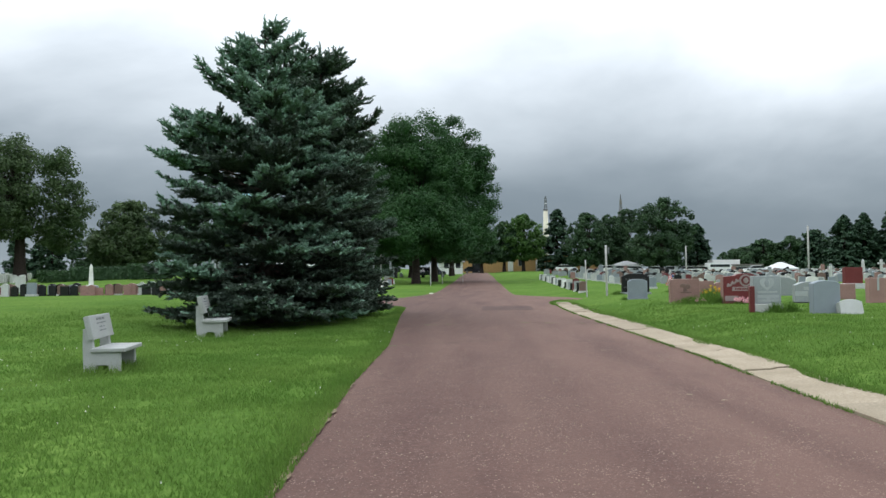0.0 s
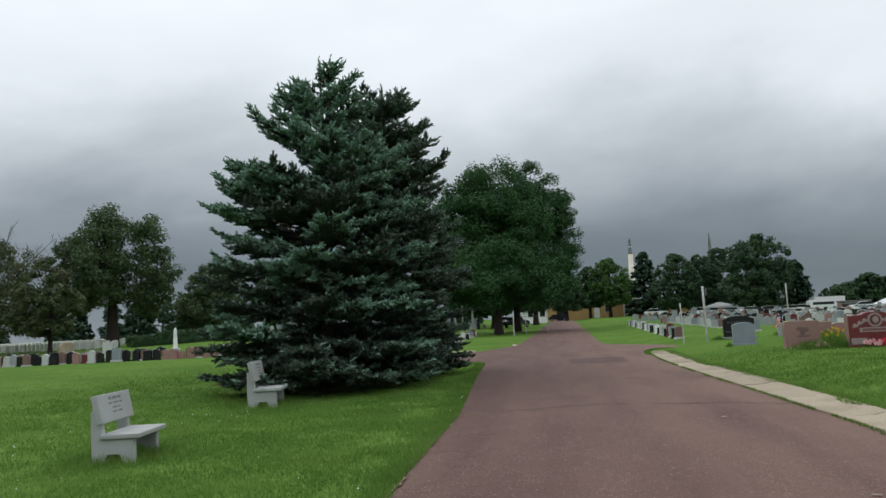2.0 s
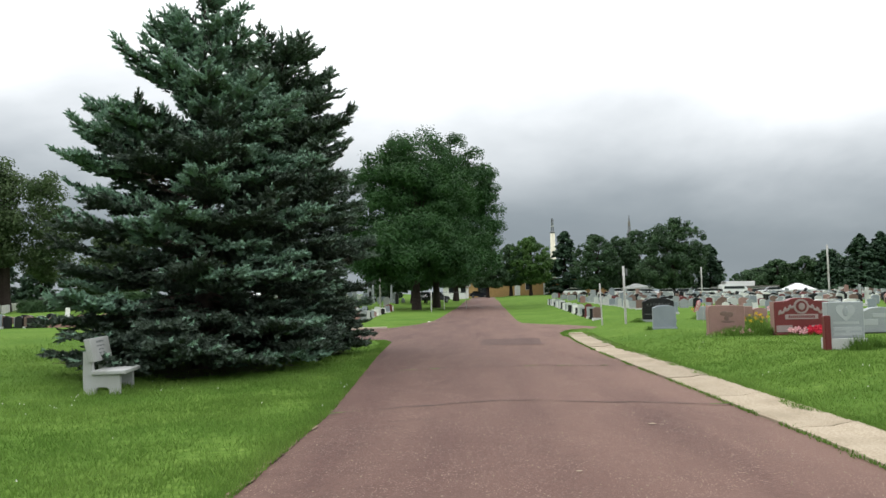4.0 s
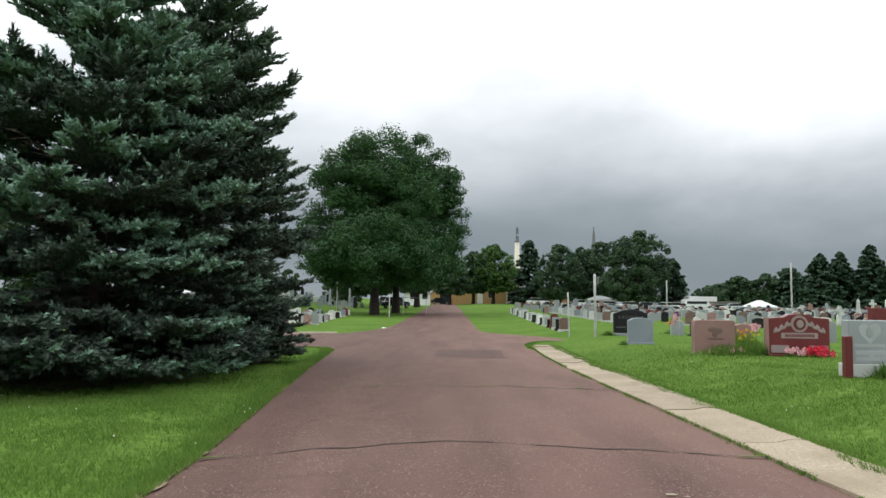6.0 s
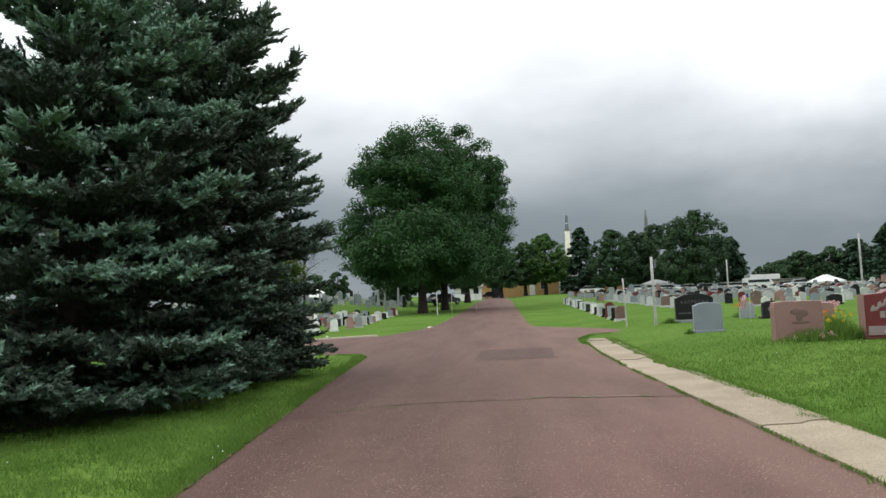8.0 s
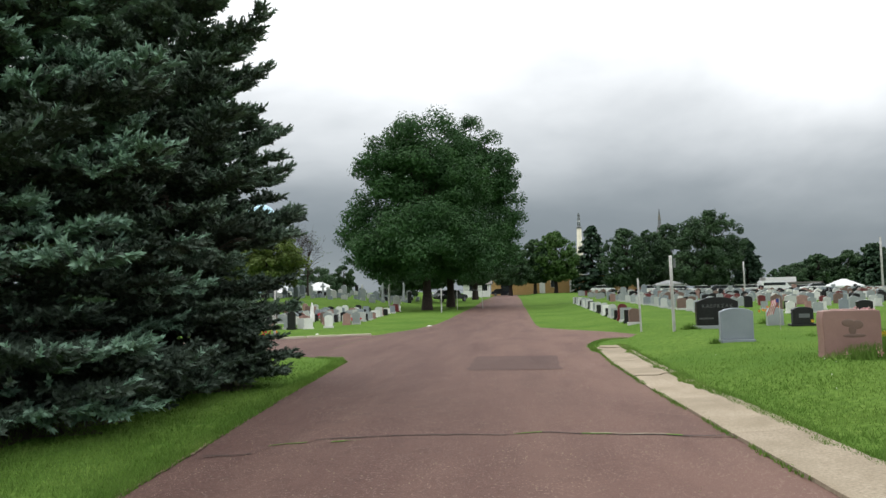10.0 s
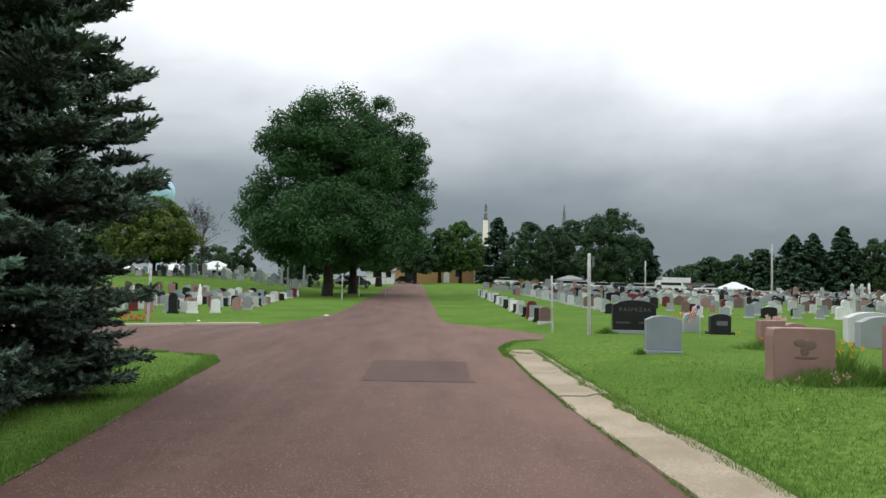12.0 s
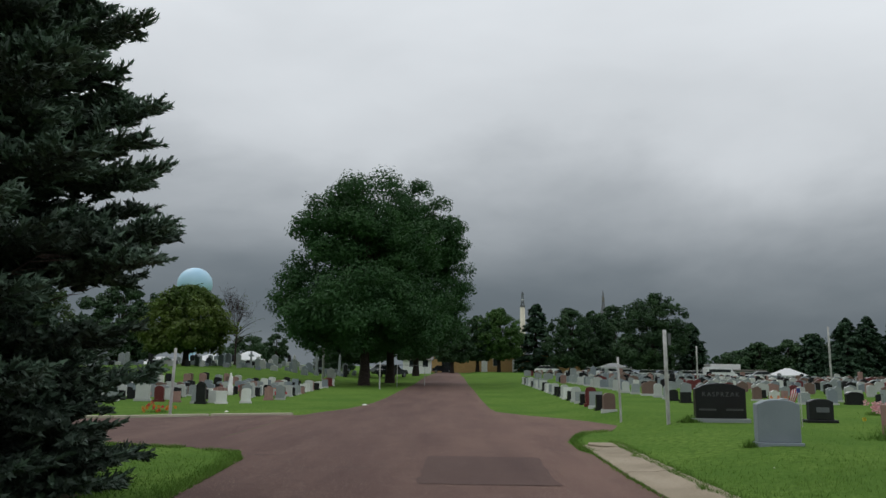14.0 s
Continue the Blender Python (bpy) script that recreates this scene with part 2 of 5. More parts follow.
GREY = granite("grey_granite", (0.19, 0.21, 0.22), (0.31, 0.335, 0.345), (0.45, 0.475, 0.48), 0.5, (0.27, 0.30, 0.30))
SLATE = granite("blue_grey_granite", (0.15, 0.175, 0.20), (0.25, 0.285, 0.32), (0.34, 0.375, 0.41), 0.5)
PALE = granite("pale_granite", (0.38, 0.39, 0.38), (0.52, 0.53, 0.52), (0.66, 0.67, 0.65), 0.6, (0.42, 0.43, 0.40))
BLACK = granite("black_granite", (0.008, 0.008, 0.010), (0.018, 0.018, 0.020), (0.05, 0.05, 0.054), 0.22)
PINK = granite("pink_granite", (0.20, 0.115, 0.10), (0.34, 0.20, 0.175), (0.47, 0.31, 0.28), 0.55, (0.24, 0.14, 0.12))
RED = granite("red_granite", (0.0875, 0.0163, 0.0190), (0.1555, 0.0326, 0.0354), (0.2333, 0.0680, 0.0680), 0.28)
BROWN = granite("brown_granite", (0.10, 0.06, 0.048), (0.18, 0.115, 0.095), (0.27, 0.19, 0.16), 0.5)
MARBLE = granite("white_marble", (0.62, 0.62, 0.60), (0.74, 0.74, 0.72), (0.82, 0.82, 0.80), 0.6, (0.58, 0.58, 0.54))
BENCHSTONE = granite("pale_grey_bench_granite", (0.2484, 0.2576, 0.2576), (0.3680, 0.3772, 0.3726), (0.4876, 0.4968, 0.4876), 0.6, (0.2668, 0.2760, 0.2530))
ETCHED = material("dull_etched_lettering", [(0.3, (0.075, 0.076, 0.078)), (0.7, (0.12, 0.122, 0.124))], 30, 0.8, 0.1)
CARVED = granite("frosted_carving", (0.2448, 0.1944, 0.1872), (0.3168, 0.2592, 0.2520), (0.3888, 0.3312, 0.3240), 0.8)
CARVED_PALE = granite("pale_carving", (0.3360, 0.3600, 0.3680), (0.4160, 0.4400, 0.4480), (0.4960, 0.5200, 0.5280), 0.8)
INK = material("engraved_lettering", [(0.3, (0.10, 0.11, 0.115)), (0.7, (0.16, 0.17, 0.175))], 30, 0.9, 0.1)
WHITE = material("white_paint", [(0.3, (0.66, 0.66, 0.65)), (0.7, (0.80, 0.80, 0.79))], 6, 0.6, 0.1, None, 0.7, (0.6, 0.6, 0.57), 0.4)
POSTPAINT = material("weathered_white_post", [(0.3, (0.3444, 0.3444, 0.3280)), (0.7, (0.5576, 0.5576, 0.5412))], 7, 0.8, 0.25, None, 2.0, (0.2952, 0.2870, 0.2542), 0.6)
CANVAS = material("white_canvas", [(0.3, (0.74, 0.75, 0.76)), (0.7, (0.82, 0.83, 0.84))], 2, 0.8, 0.1, through_light=0.2)
TANWALL = material("tan_brick_wall", [(0.3, (0.36, 0.22, 0.09)), (0.7, (0.50, 0.32, 0.14))], 3, 0.9, 0.2, None, 0.3, (0.40, 0.25, 0.11), 0.5)
ROOFING = material("grey_roofing", [(0.3, (0.14, 0.13, 0.12)), (0.7, (0.24, 0.225, 0.21))], 4, 0.9, 0.2, None, 0.4, (0.17, 0.16, 0.14), 0.5)
DARKGLASS = material("dark_glass", [(0.3, (0.012, 0.014, 0.016)), (0.7, (0.03, 0.034, 0.038))], 2, 0.08, 0, spec=0.6)
TOWERPAINT = material("cream_tower_paint", [(0.3, (0.62, 0.58, 0.46)), (0.7, (0.74, 0.70, 0.57))], 0.5, 0.6, 0.05)
STEEL = material("dull_steel", [(0.3, (0.12, 0.125, 0.13)), (0.7, (0.22, 0.23, 0.24))], 3, 0.5, 0.05, metal=0.6)
TANKBLUE = material("pale_blue_tank_paint", [(0.3, (0.42, 0.66, 0.84)), (0.7, (0.50, 0.72, 0.88))], 0.2, 0.45, 0, None, 0.05, (0.45, 0.68, 0.86), 0.5)
CARWHITE = material("white_car_paint", [(0.3, (0.72, 0.73, 0.74)), (0.7, (0.78, 0.79, 0.80))], 1, 0.25, 0, spec=0.6)
CARGREY = material("grey_car_paint", [(0.3, (0.20, 0.21, 0.23)), (0.7, (0.26, 0.27, 0.29))], 1, 0.25, 0, spec=0.6)
CARDARK = material("dark_blue_car_paint", [(0.3, (0.012, 0.014, 0.022)), (0.7, (0.02, 0.023, 0.035))], 1, 0.2, 0, spec=0.6)
RUBBER = material("black_rubber", [(0.3, (0.012, 0.012, 0.012)), (0.7, (0.03, 0.03, 0.03))], 10, 0.9, 0)
FLOWER_RED = material("red_petals", [(0.3, (0.55, 0.015, 0.04)), (0.7, (0.75, 0.05, 0.10))], 12, 0.6, 0, island=0.3)
FLOWER_PINK = material("pink_petals", [(0.3, (0.72, 0.30, 0.36)), (0.7, (0.82, 0.55, 0.58))], 12, 0.6, 0, island=0.2)
FLOWER_YELLOW = material("yellow_petals", [(0.3, (0.62, 0.40, 0.02)), (0.7, (0.80, 0.60, 0.04))], 12, 0.6, 0, island=0.2)
FLOWER_ORANGE = material("orange_petals", [(0.3, (0.70, 0.16, 0.02)), (0.7, (0.82, 0.28, 0.05))], 12, 0.6, 0, island=0.2)
CLOVER = material("white_clover", [(0.3, (0.62, 0.62, 0.56)), (0.7, (0.80, 0.80, 0.76))], 12, 0.8, 0, island=0.1)
FLAGRED = material("flag_red", [(0.3, (0.45, 0.03, 0.05)), (0.7, (0.55, 0.05, 0.07))], 8, 0.8, 0)
FLAGBLUE = material("flag_blue", [(0.3, (0.03, 0.05, 0.20)), (0.7, (0.05, 0.07, 0.26))], 8, 0.8, 0)


# ---- mesh helpers ----
def S(a):
    a = min(1.0, max(0.0, a))
    return a * a * (3 - 2 * a)


def road_z(y):
    return 0.33 * S((y - 45) / 40) + 0.6 * S((y - 80) / 45) + 0.55 * S((y - 120) / 80)


def gz(x, y):
    """Height of the ground."""
    z = road_z(y)
    flat = S((y - 35.8) / 2.4) * (1 - S((y - 42.5) / 2.5))
    z += 0.26 * S((x - 3.85 - 1.35 * flat) / (2.2 - 1.2 * flat)) * S((y + 30) / 20)
    z += 0.42 * S((-x - 7) / 5) * S((y - 12) / 18) * (1 - S((y - 32.8) / 1.8))
    z -= 0.6 * S((x - 14) / 25) * S((y - 60) / 100)
    z += 1.3 * S((-x - 7) / 16) * S((y - 58) / 32) * (1 - 0.7 * S((-x - 32) / 20))
    return z


def mesh_np(name, verts, faces, mats, index=None, smooth=False):
    """A mesh from an (n, 3) array and an (m, k) array of corner numbers."""
    me = bpy.data.meshes.new(name)
    verts, faces = np.asarray(verts, np.float32), np.asarray(faces, np.int32)
    m, k = faces.shape
    me.vertices.add(len(verts))
    me.vertices.foreach_set("co", verts.ravel())
    me.loops.add(m * k)
    me.loops.foreach_set("vertex_index", faces.ravel())
    me.polygons.add(m)
    me.polygons.foreach_set("loop_start", np.arange(0, m * k, k, dtype=np.int32))
    for mt in mats if isinstance(mats, (list, tuple)) else [mats]:
        me.materials.append(mt)
    if index is not None:
        me.polygons.foreach_set("material_index", np.asarray(index, np.int32))
    me.polygons.foreach_set("use_smooth", np.full(m, smooth))
    me.update(calc_edges=True)
    me.validate()
    return me


def part(name, bm, mat, parent=None, label="", m=None, smooth=False):
    """Links a bmesh (or a mesh) as one object, under parent if there is one."""
    if isinstance(bm, bmesh.types.BMesh):
        me = bpy.data.meshes.new(name)
        for f in bm.faces:
            f.smooth = smooth
        bm.to_mesh(me)
        bm.free()
        me.materials.append(mat)
    else:
        me = bm
    ob = new(name, me)
    if parent:
        ob.parent = parent
    if m is not None:
        ob.matrix_basis = m
    if label:
        ob["label"] = label
    return ob


def block(x0, y0, z0, x1, y1, z1, bevel=0.0, segments=2, bm=None):
    bm = bm or bmesh.new()
    made = bmesh.ops.create_cube(bm, size=1)["verts"]
    for v in made:
        v.co = ((x0 + x1) / 2 + v.co.x * (x1 - x0), (y0 + y1) / 2 + v.co.y * (y1 - y0), (z0 + z1) / 2 + v.co.z * (z1 - z0))
    if bevel:
        edges = {e for v in made for e in v.link_edges}
        bmesh.ops.bevel(bm, geom=list(edges), offset=bevel, segments=segments, affect="EDGES", profile=0.6)
    return bm


def slab(outline, depth, bevel=0.0, segments=1):
    """A plate with this outline in x and z, from y = 0 back to y = depth."""
    bm = bmesh.new()
    front = bm.faces.new([bm.verts.new((x, 0, z)) for x, z in outline])
    back = bmesh.ops.extrude_face_region(bm, geom=[front])["geom"]
    for v in back:
        if isinstance(v, bmesh.types.BMVert):
            v.co.y += depth
    bmesh.ops.recalc_face_normals(bm, faces=bm.faces)
    if bevel:
        sharp = [e for e in bm.edges if len(e.link_faces) == 2 and e.calc_face_angle() > 0.6]
        bmesh.ops.bevel(bm, geom=sharp, offset=bevel, segments=segments, affect="EDGES")
    return bm


def tube(points, radii, sides=7):
    """Corner and face arrays of a tapering tube along points."""
    pts = [Vector(p) for p in points]
    vs, fs = [], []
    for i, p in enumerate(pts):
        d = (pts[min(i + 1, len(pts) - 1)] - pts[max(i - 1, 0)]).normalized()
        a = d.orthogonal().normalized() if abs(d.z) < 0.9 else Vector((1, 0, 0)).cross(d).normalized()
        b = d.cross(a)
        for k in range(sides):
            w = 2 * math.pi * k / sides
            vs.append(p + (a * math.cos(w) + b * math.sin(w)) * radii[i])
    for i in range(len(pts) - 1):
        for k in range(sides):
            j = (k + 1) % sides
            fs.append((i * sides + k, i * sides + j, (i + 1) * sides + j, (i + 1) * sides + k))
    return [tuple(v) for v in vs], fs


def join(pieces):
    vs, fs, n = [], [], 0
    for v, f in pieces:
        vs.extend(v)
        fs.extend(tuple(i + n for i in q) for q in f)
        n += len(v)
    return np.array(vs), np.array(fs)


def pole(name, parent, x, y, z0, z1, r0, r1, mat, sides=10, label=""):
    v, f = tube([(x, y, z0), (x, y, (z0 + z1) / 2), (x, y, z1), (x, y, z1 + 0.001)], [r0, (r0 + r1) / 2, r1, 0.0005], sides)
    return part(name, mesh_np(name, v, f, mat, smooth=True), mat, parent, label)


def base_at(name, x, y, z=None, turn=0.0):
    ob = new(name)
    ob.matrix_basis = pose(x, y, gz(x, y) if z is None else z, 0, 0, turn)
    return ob


# ---- ground, road, kerb ----
def steps(stops):
    """Coordinates that step more finely where the stops say so: (from, to, step) stretches."""
    out = []
    for a, b, d in stops:
        out.extend(np.arange(a, b - 1e-6, d))
    return np.array(out + [stops[-1][1]])


gx = steps([(-2500, -300, 440), (-300, -60, 20), (-60, -10, 2.5), (-10, 3, 0.65), (3, 9, 0.3), (9, 60, 3), (60, 300, 20), (300, 2500, 440)])
gy = steps([(-2500, -100, 400), (-100, 0, 10), (0, 50, 0.7), (50, 200, 4), (200, 400, 25), (400, 3200, 700)])
gv = np.array([(x, y, gz(x, y)) for y in gy for x in gx])
w = len(gx)
gf = [(j * w + i, j * w + i + 1, (j + 1) * w + i + 1, (j + 1) * w + i) for j in range(len(gy) - 1) for i in range(w - 1)]
tagged(part("ground", mesh_np("ground", gv, gf, LAWN, smooth=True), LAWN), "mown green cemetery lawn", "lawn", kind="structure")


def along(y, stops):
    return float(np.interp(y, [p for p, _ in stops], [v for _, v in stops]))


LEFT = [(-60, -1.3), (0, -1.35), (6.3, -1.55), (11, -1.85), (16, -2.0), (21, -2.4), (26, -2.8), (31.5, -3.15), (32.6, -3.5), (33.3, -4.6),
        (44.4, -4.6), (46, -4.45), (49, -3.75), (54, -3.25), (60, -3.1), (90, -3.0), (125, -3.0), (190, -3.0)]
KERB = [(-60, 3.22), (14, 3.2), (18, 3.09), (22, 2.95), (26, 2.84), (30, 2.83), (35, 2.96)]
RIGHT = KERB[:-1] + [(33.0, 2.88), (33.8, 2.74), (35.6, 2.82), (37, 3.15), (38.2, 3.55), (38.9, 4.4), (41.2, 5.1), (43, 4.6), (44.3, 4.0), (45.8, 3.05), (48.2, 1.95), (53, 1.85), (190, 1.9)]
rv, rf = [], []
ry = steps([(-60, 0, 4), (0, 60, 0.2), (60, 188, 3)])
for k, y in enumerate(ry):
    a = along(y, LEFT) + (0 if 33 < y < 44.6 else 0.045 * noise.noise((y * 0.9, 3.1, 0)) + 0.03 * noise.noise((y * 3.7, 9.1, 0)))
    b = along(y, RIGHT) + (0.05 * noise.noise((y * 1.3, 5.7, 0)) if y > 35 else 0)
    for j in range(9):
        x = a + (b - a) * j / 8
        rv.append((x, y, road_z(y) + 0.022 + 0.012 * math.sin(math.pi * j / 8) - (0.02 if (j == 0 and not 33.2 < y < 44.5) or j == 8 else 0)))
    if k:
        rf += [((k - 1) * 9 + j, (k - 1) * 9 + j + 1, k * 9 + j + 1, k * 9 + j) for j in range(8)]
road = tagged(part("road", mesh_np("road", rv, rf, ASPHALT, smooth=True), ASPHALT), "reddish-brown asphalt cemetery lane, worn and cracked", "road", kind="structure")

# the branch to the west
bv, bf = [], []
bx = steps([(-17, -4.9, 0.4), (-4.9, -4.62, 0.14)])
for k, x in enumerate(bx):
    n0 = 34.6 - 1.2 * S((x + 9) / 4.4) + 0.05 * noise.noise((x * 0.8, 1.7, 4))
    n1 = 41.2 + 3.1 * S((x + 11) / 6.4)
    for j in range(5):
        y = n0 + (n1 - n0) * j / 4
        bv.append((x, y, road_z(y) + 0.022 + (0 if 0 < j < 4 else -0.014)))
    if k:
        bf += [((k - 1) * 5 + j, k * 5 + j, k * 5 + j + 1, (k - 1) * 5 + j + 1) for j in range(4)]
tagged(part("road_branch", mesh_np("road_branch", bv, [q[::-1] for q in bf], ASPHALT, smooth=True), ASPHALT), "reddish-brown asphalt side lane meeting the main lane", "road", kind="structure")


def strip(name, pts, width, mat, lift, parent, label=""):
    """A thin uneven ribbon on the road along pts."""
    vs, fs = [], []
    n = max(2, int(sum((Vector(b) - Vector(a)).length for a, b in zip(pts, pts[1:])) / 0.07))
    xs, ys = [p[0] for p in pts], [p[1] for p in pts]
    s = np.linspace(0, len(pts) - 1, n)
    for k, u in enumerate(s):
        x, y = np.interp(u, range(len(pts)), xs), np.interp(u, range(len(pts)), ys)
        y += 0.09 * noise.noise((x * 2.3, y * 0.3, 2)) + 0.035 * noise.noise((x * 9, y, 7))
        h = width * (0.35 + 0.9 * abs(noise.noise((x * 3.1, y, 11))) + 0.25 * random.random()) if noise.noise((x * 1.9, y * 1.1, 21)) > -0.32 else 0.006
        z = road_z(y) + 0.022 + 0.012 * math.sin(math.pi * min(1, max(0, (x - along(y, LEFT)) / (along(y, RIGHT) - along(y, LEFT))))) + lift
        vs += [(x, y - h / 2, z), (x, y + h / 2, z)]
        if k:
            fs.append((2 * k - 2, 2 * k, 2 * k + 1, 2 * k - 1))
    return part(name, mesh_np(name, vs, fs, mat), mat, parent, label)


strip("crack", [(-1.95, 15.7), (-0.9, 16.25), (0.2, 16.72), (1.5, 16.45), (2.8, 16.2), (3.15, 16.15)], 0.045, CRACK, 0.005, road)
strip("crack", [(-1.3, 21.65), (-0.8, 21.75), (1.2, 21.9), (3.05, 21.7)], 0.048, CRACK, 0.005, road)
strip("crack", [(-2.2, 20.85), (-1.75, 20.95)], 0.05, CRACK, 0.005, road)
strip("crack", [(-3.2, 32.1), (-2.6, 32.0)], 0.07, CRACK, 0.005, road)
strip("crack", [(-2.0, 30.3), (-1.2, 30.4), (0.0, 30.2), (1.9, 30.3)], 0.03, CRACK, 0.004, road)
strip("crack", [(-3.4, 36.8), (-2.0, 36.5), (-0.4, 36.6), (1.2, 36.4)], 0.03, CRACK, 0.004, road)
for a, b in (((-1.95, 15.72), (-1.5, 15.95)), ((-1.7, 21.35), (-1.35, 21.5)), ((-1.1, 21.5), (-0.8, 21.6)), ((0.75, 21.86), (1.05, 21.9)), ((1.45, 21.88), (1.75, 21.86)), ((2.3, 21.8), (2.45, 21.78)), ((2.85, 16.2), (3.15, 16.17))):
    strip("moss_seam", [a, b], 0.06, BLADES, 0.007, road, "grass growing in a crack")
strip("pale_seam", [(1.55, 21.93), (2.35, 21.83)], 0.05, CONCRETE, 0.005, road)

ev, ef = [], []
for k, y in enumerate(np.arange(2.0, 32.0, 0.06)):
    e = along(y, LEFT) + 0.045 * noise.noise((y * 0.9, 3.1, 0)) + 0.03 * noise.noise((y * 3.7, 9.1, 0))
    wd = max(0.004, 0.02 + 0.07 * noise.noise((y * 1.7, 2.2, 5)) + 0.05 * noise.noise((y * 6.1, 4.4, 5)))
    ev += [(e - 0.05, y, 0.004), (e + 0.01, y, 0.012), (e + wd, y, 0.0125 + 0.02 * min(1, wd / 0.5) + 0.006)]
    if k:
        ef += [(3 * k - 3, 3 * k - 2, 3 * k + 1, 3 * k), (3 * k - 2, 3 * k - 1, 3 * k + 2, 3 * k + 1)]
part("crumbled_edge", mesh_np("crumbled_edge", ev, ef, DIRT), DIRT, road, "tan crumbled soil along the asphalt edge")

# the square repair at the crossing
pv, pf = [], []
for k, y in enumerate(np.linspace(28.75, 32.1, 19)):
    for j, x in enumerate(np.linspace(-0.16 + 0.003 * k, 1.70 + 0.004 * k, 13)):
        e = 0.05 * noise.noise((x * 2, y * 2, 3)) if k in (0, 18) or j in (0, 12) else 0
        pv.append((x + e, y + e, road_z(y) + 0.022 + 0.012 * math.sin(math.pi * (x + 3.0) / 6.2) + 0.005))
        if k and j:
            pf.append(((k - 1) * 13 + j - 1, (k - 1) * 13 + j, k * 13 + j, k * 13 + j - 1))
part("asphalt_patch", mesh_np("asphalt_patch", pv, pf, PATCH), PATCH, road, "darker rectangular asphalt repair")
rng = np.random.default_rng(5)


def scatter_flat(name, pts, size, mat, label, category, lift=0.01):
    """Small flat irregular chips lying on the ground."""
    vs, fs = [], []
    for x, y, z in pts:
        s = size * rng.uniform(0.5, 1.3)
        a = rng.uniform(0, 6.28)
        n = len(vs)
        for k in range(5):
            r = s * rng.uniform(0.6, 1.0)
            vs.append((x + r * 1.3 * math.cos(a + k * 1.2566), y + r * math.sin(a + k * 1.2566), z))
        vs.append((x, y, z + lift))
        fs += [(n + k, n + (k + 1) % 5, n + 5) for k in range(5)]
    return tagged(part(name, mesh_np(name, vs, fs, mat), mat), label, category, kind="stuff")


chips = []
for _ in range(3800):
    y = rng.uniform(4, 34)
    x = rng.uniform(along(y, LEFT) + 0.05, along(y, KERB) - 0.05)
    chips.append((x, y, road_z(y) + 0.024 + 0.012 * math.sin(math.pi * (x - along(y, LEFT)) / (3.2 - along(y, LEFT)))))
scatter_flat("pebbles", chips, 0.0065, CONCRETE, "pale loose pebbles and chips on the asphalt", "gravel", 0.006)
for x, y, s in ((1.8, 14.63, 0.034), (1.9, 14.58, 0.02), (1.95, 9.95, 0.03), (2.2, 9.6, 0.025), (0.75, 12.4, 0.02)):
    part("pale_scuff", mesh_np("pale_scuff", [(x + 1.7 * s * math.cos(k) * rng.uniform(0.35, 1.1), y + s * math.sin(k) * rng.uniform(0.6, 1.1), 0.041) for k in np.linspace(0, 5.7, 11)], [tuple(range(11))], CONCRETE), CONCRETE, road, "pale scuffed spot")


# the concrete gutter, slab by slab
kerb = new("kerb")
tagged(kerb, "weathered buff concrete gutter slabs edging the lane", "kerb", kind="structure")
SECTION = [(0.0, -0.05), (0.0, 0.026), (0.05, 0.034), (0.36, 0.044), (0.46, 0.066), (0.61, 0.078), (0.66, 0.062), (0.66, -0.05)]
edges = [-6.0, -2.9, 0.2, 3.3, 6.3, 9.4, 12.0, 14.3, 16.8, 19.2, 21.8, 24.4, 27.4, 30.2, 32.6]
for a, b in zip(edges, edges[1:] + [34.6]):
    n = 9
    dz, dx = rng.uniform(-0.012, 0.012), rng.uniform(-0.015, 0.02)
    vs, fs = [], []
    for k in range(n):
        y = a + 0.014 + (b - a - 0.028) * k / (n - 1)
        for i, (x, z) in enumerate(SECTION):
            worn = 0.012 * noise.noise((y * 2.7, i * 0.9, 1)) if 0 < i < 7 else 0
            vs.append((along(y, KERB) + x * (1 + 0.18 * S((y - 16) / 10)) + dx * 0.5 + (0.02 * noise.noise((y * 2.2, i, 8)) if i < 2 or i > 5 else 0), y + (0.02 * noise.noise((i * 1.3, y, 5)) if k in (0, n - 1) else 0), max(-0.05, z + dz * (1 if z > 0 else 0) + worn)))
        if k:
            fs += [((k - 1) * 8 + i, k * 8 + i, k * 8 + (i + 1) % 8, (k - 1) * 8 + (i + 1) % 8) for i in range(8)]
    fs += [(0, 1, 2, 3), (3, 4, 5, 6), (0, 3, 6, 7)]
    o = (n - 1) * 8
    fs += [(o + 3, o + 2, o + 1, o), (o + 6, o + 5, o + 4, o + 3), (o + 7, o + 6, o + 3, o)]
    part("kerb_slab", mesh_np("kerb_slab", vs, fs, CONCRETE), CONCRETE, kerb)
# its broken end piece
part("kerb_slab", slab([(0, 0), (0.55, -0.02), (0.62, 0.45), (0.42, 0.78), (0.14, 0.62), (-0.06, 0.3)], 0.09, 0.012), CONCRETE, kerb, "broken corner slab",
     Matrix.Translation((3.08, 34.66, 0.08)) @ Matrix.Rotation(radians(-90), 4, "X") @ Matrix.Diagonal((1, 1, -1, 1)))
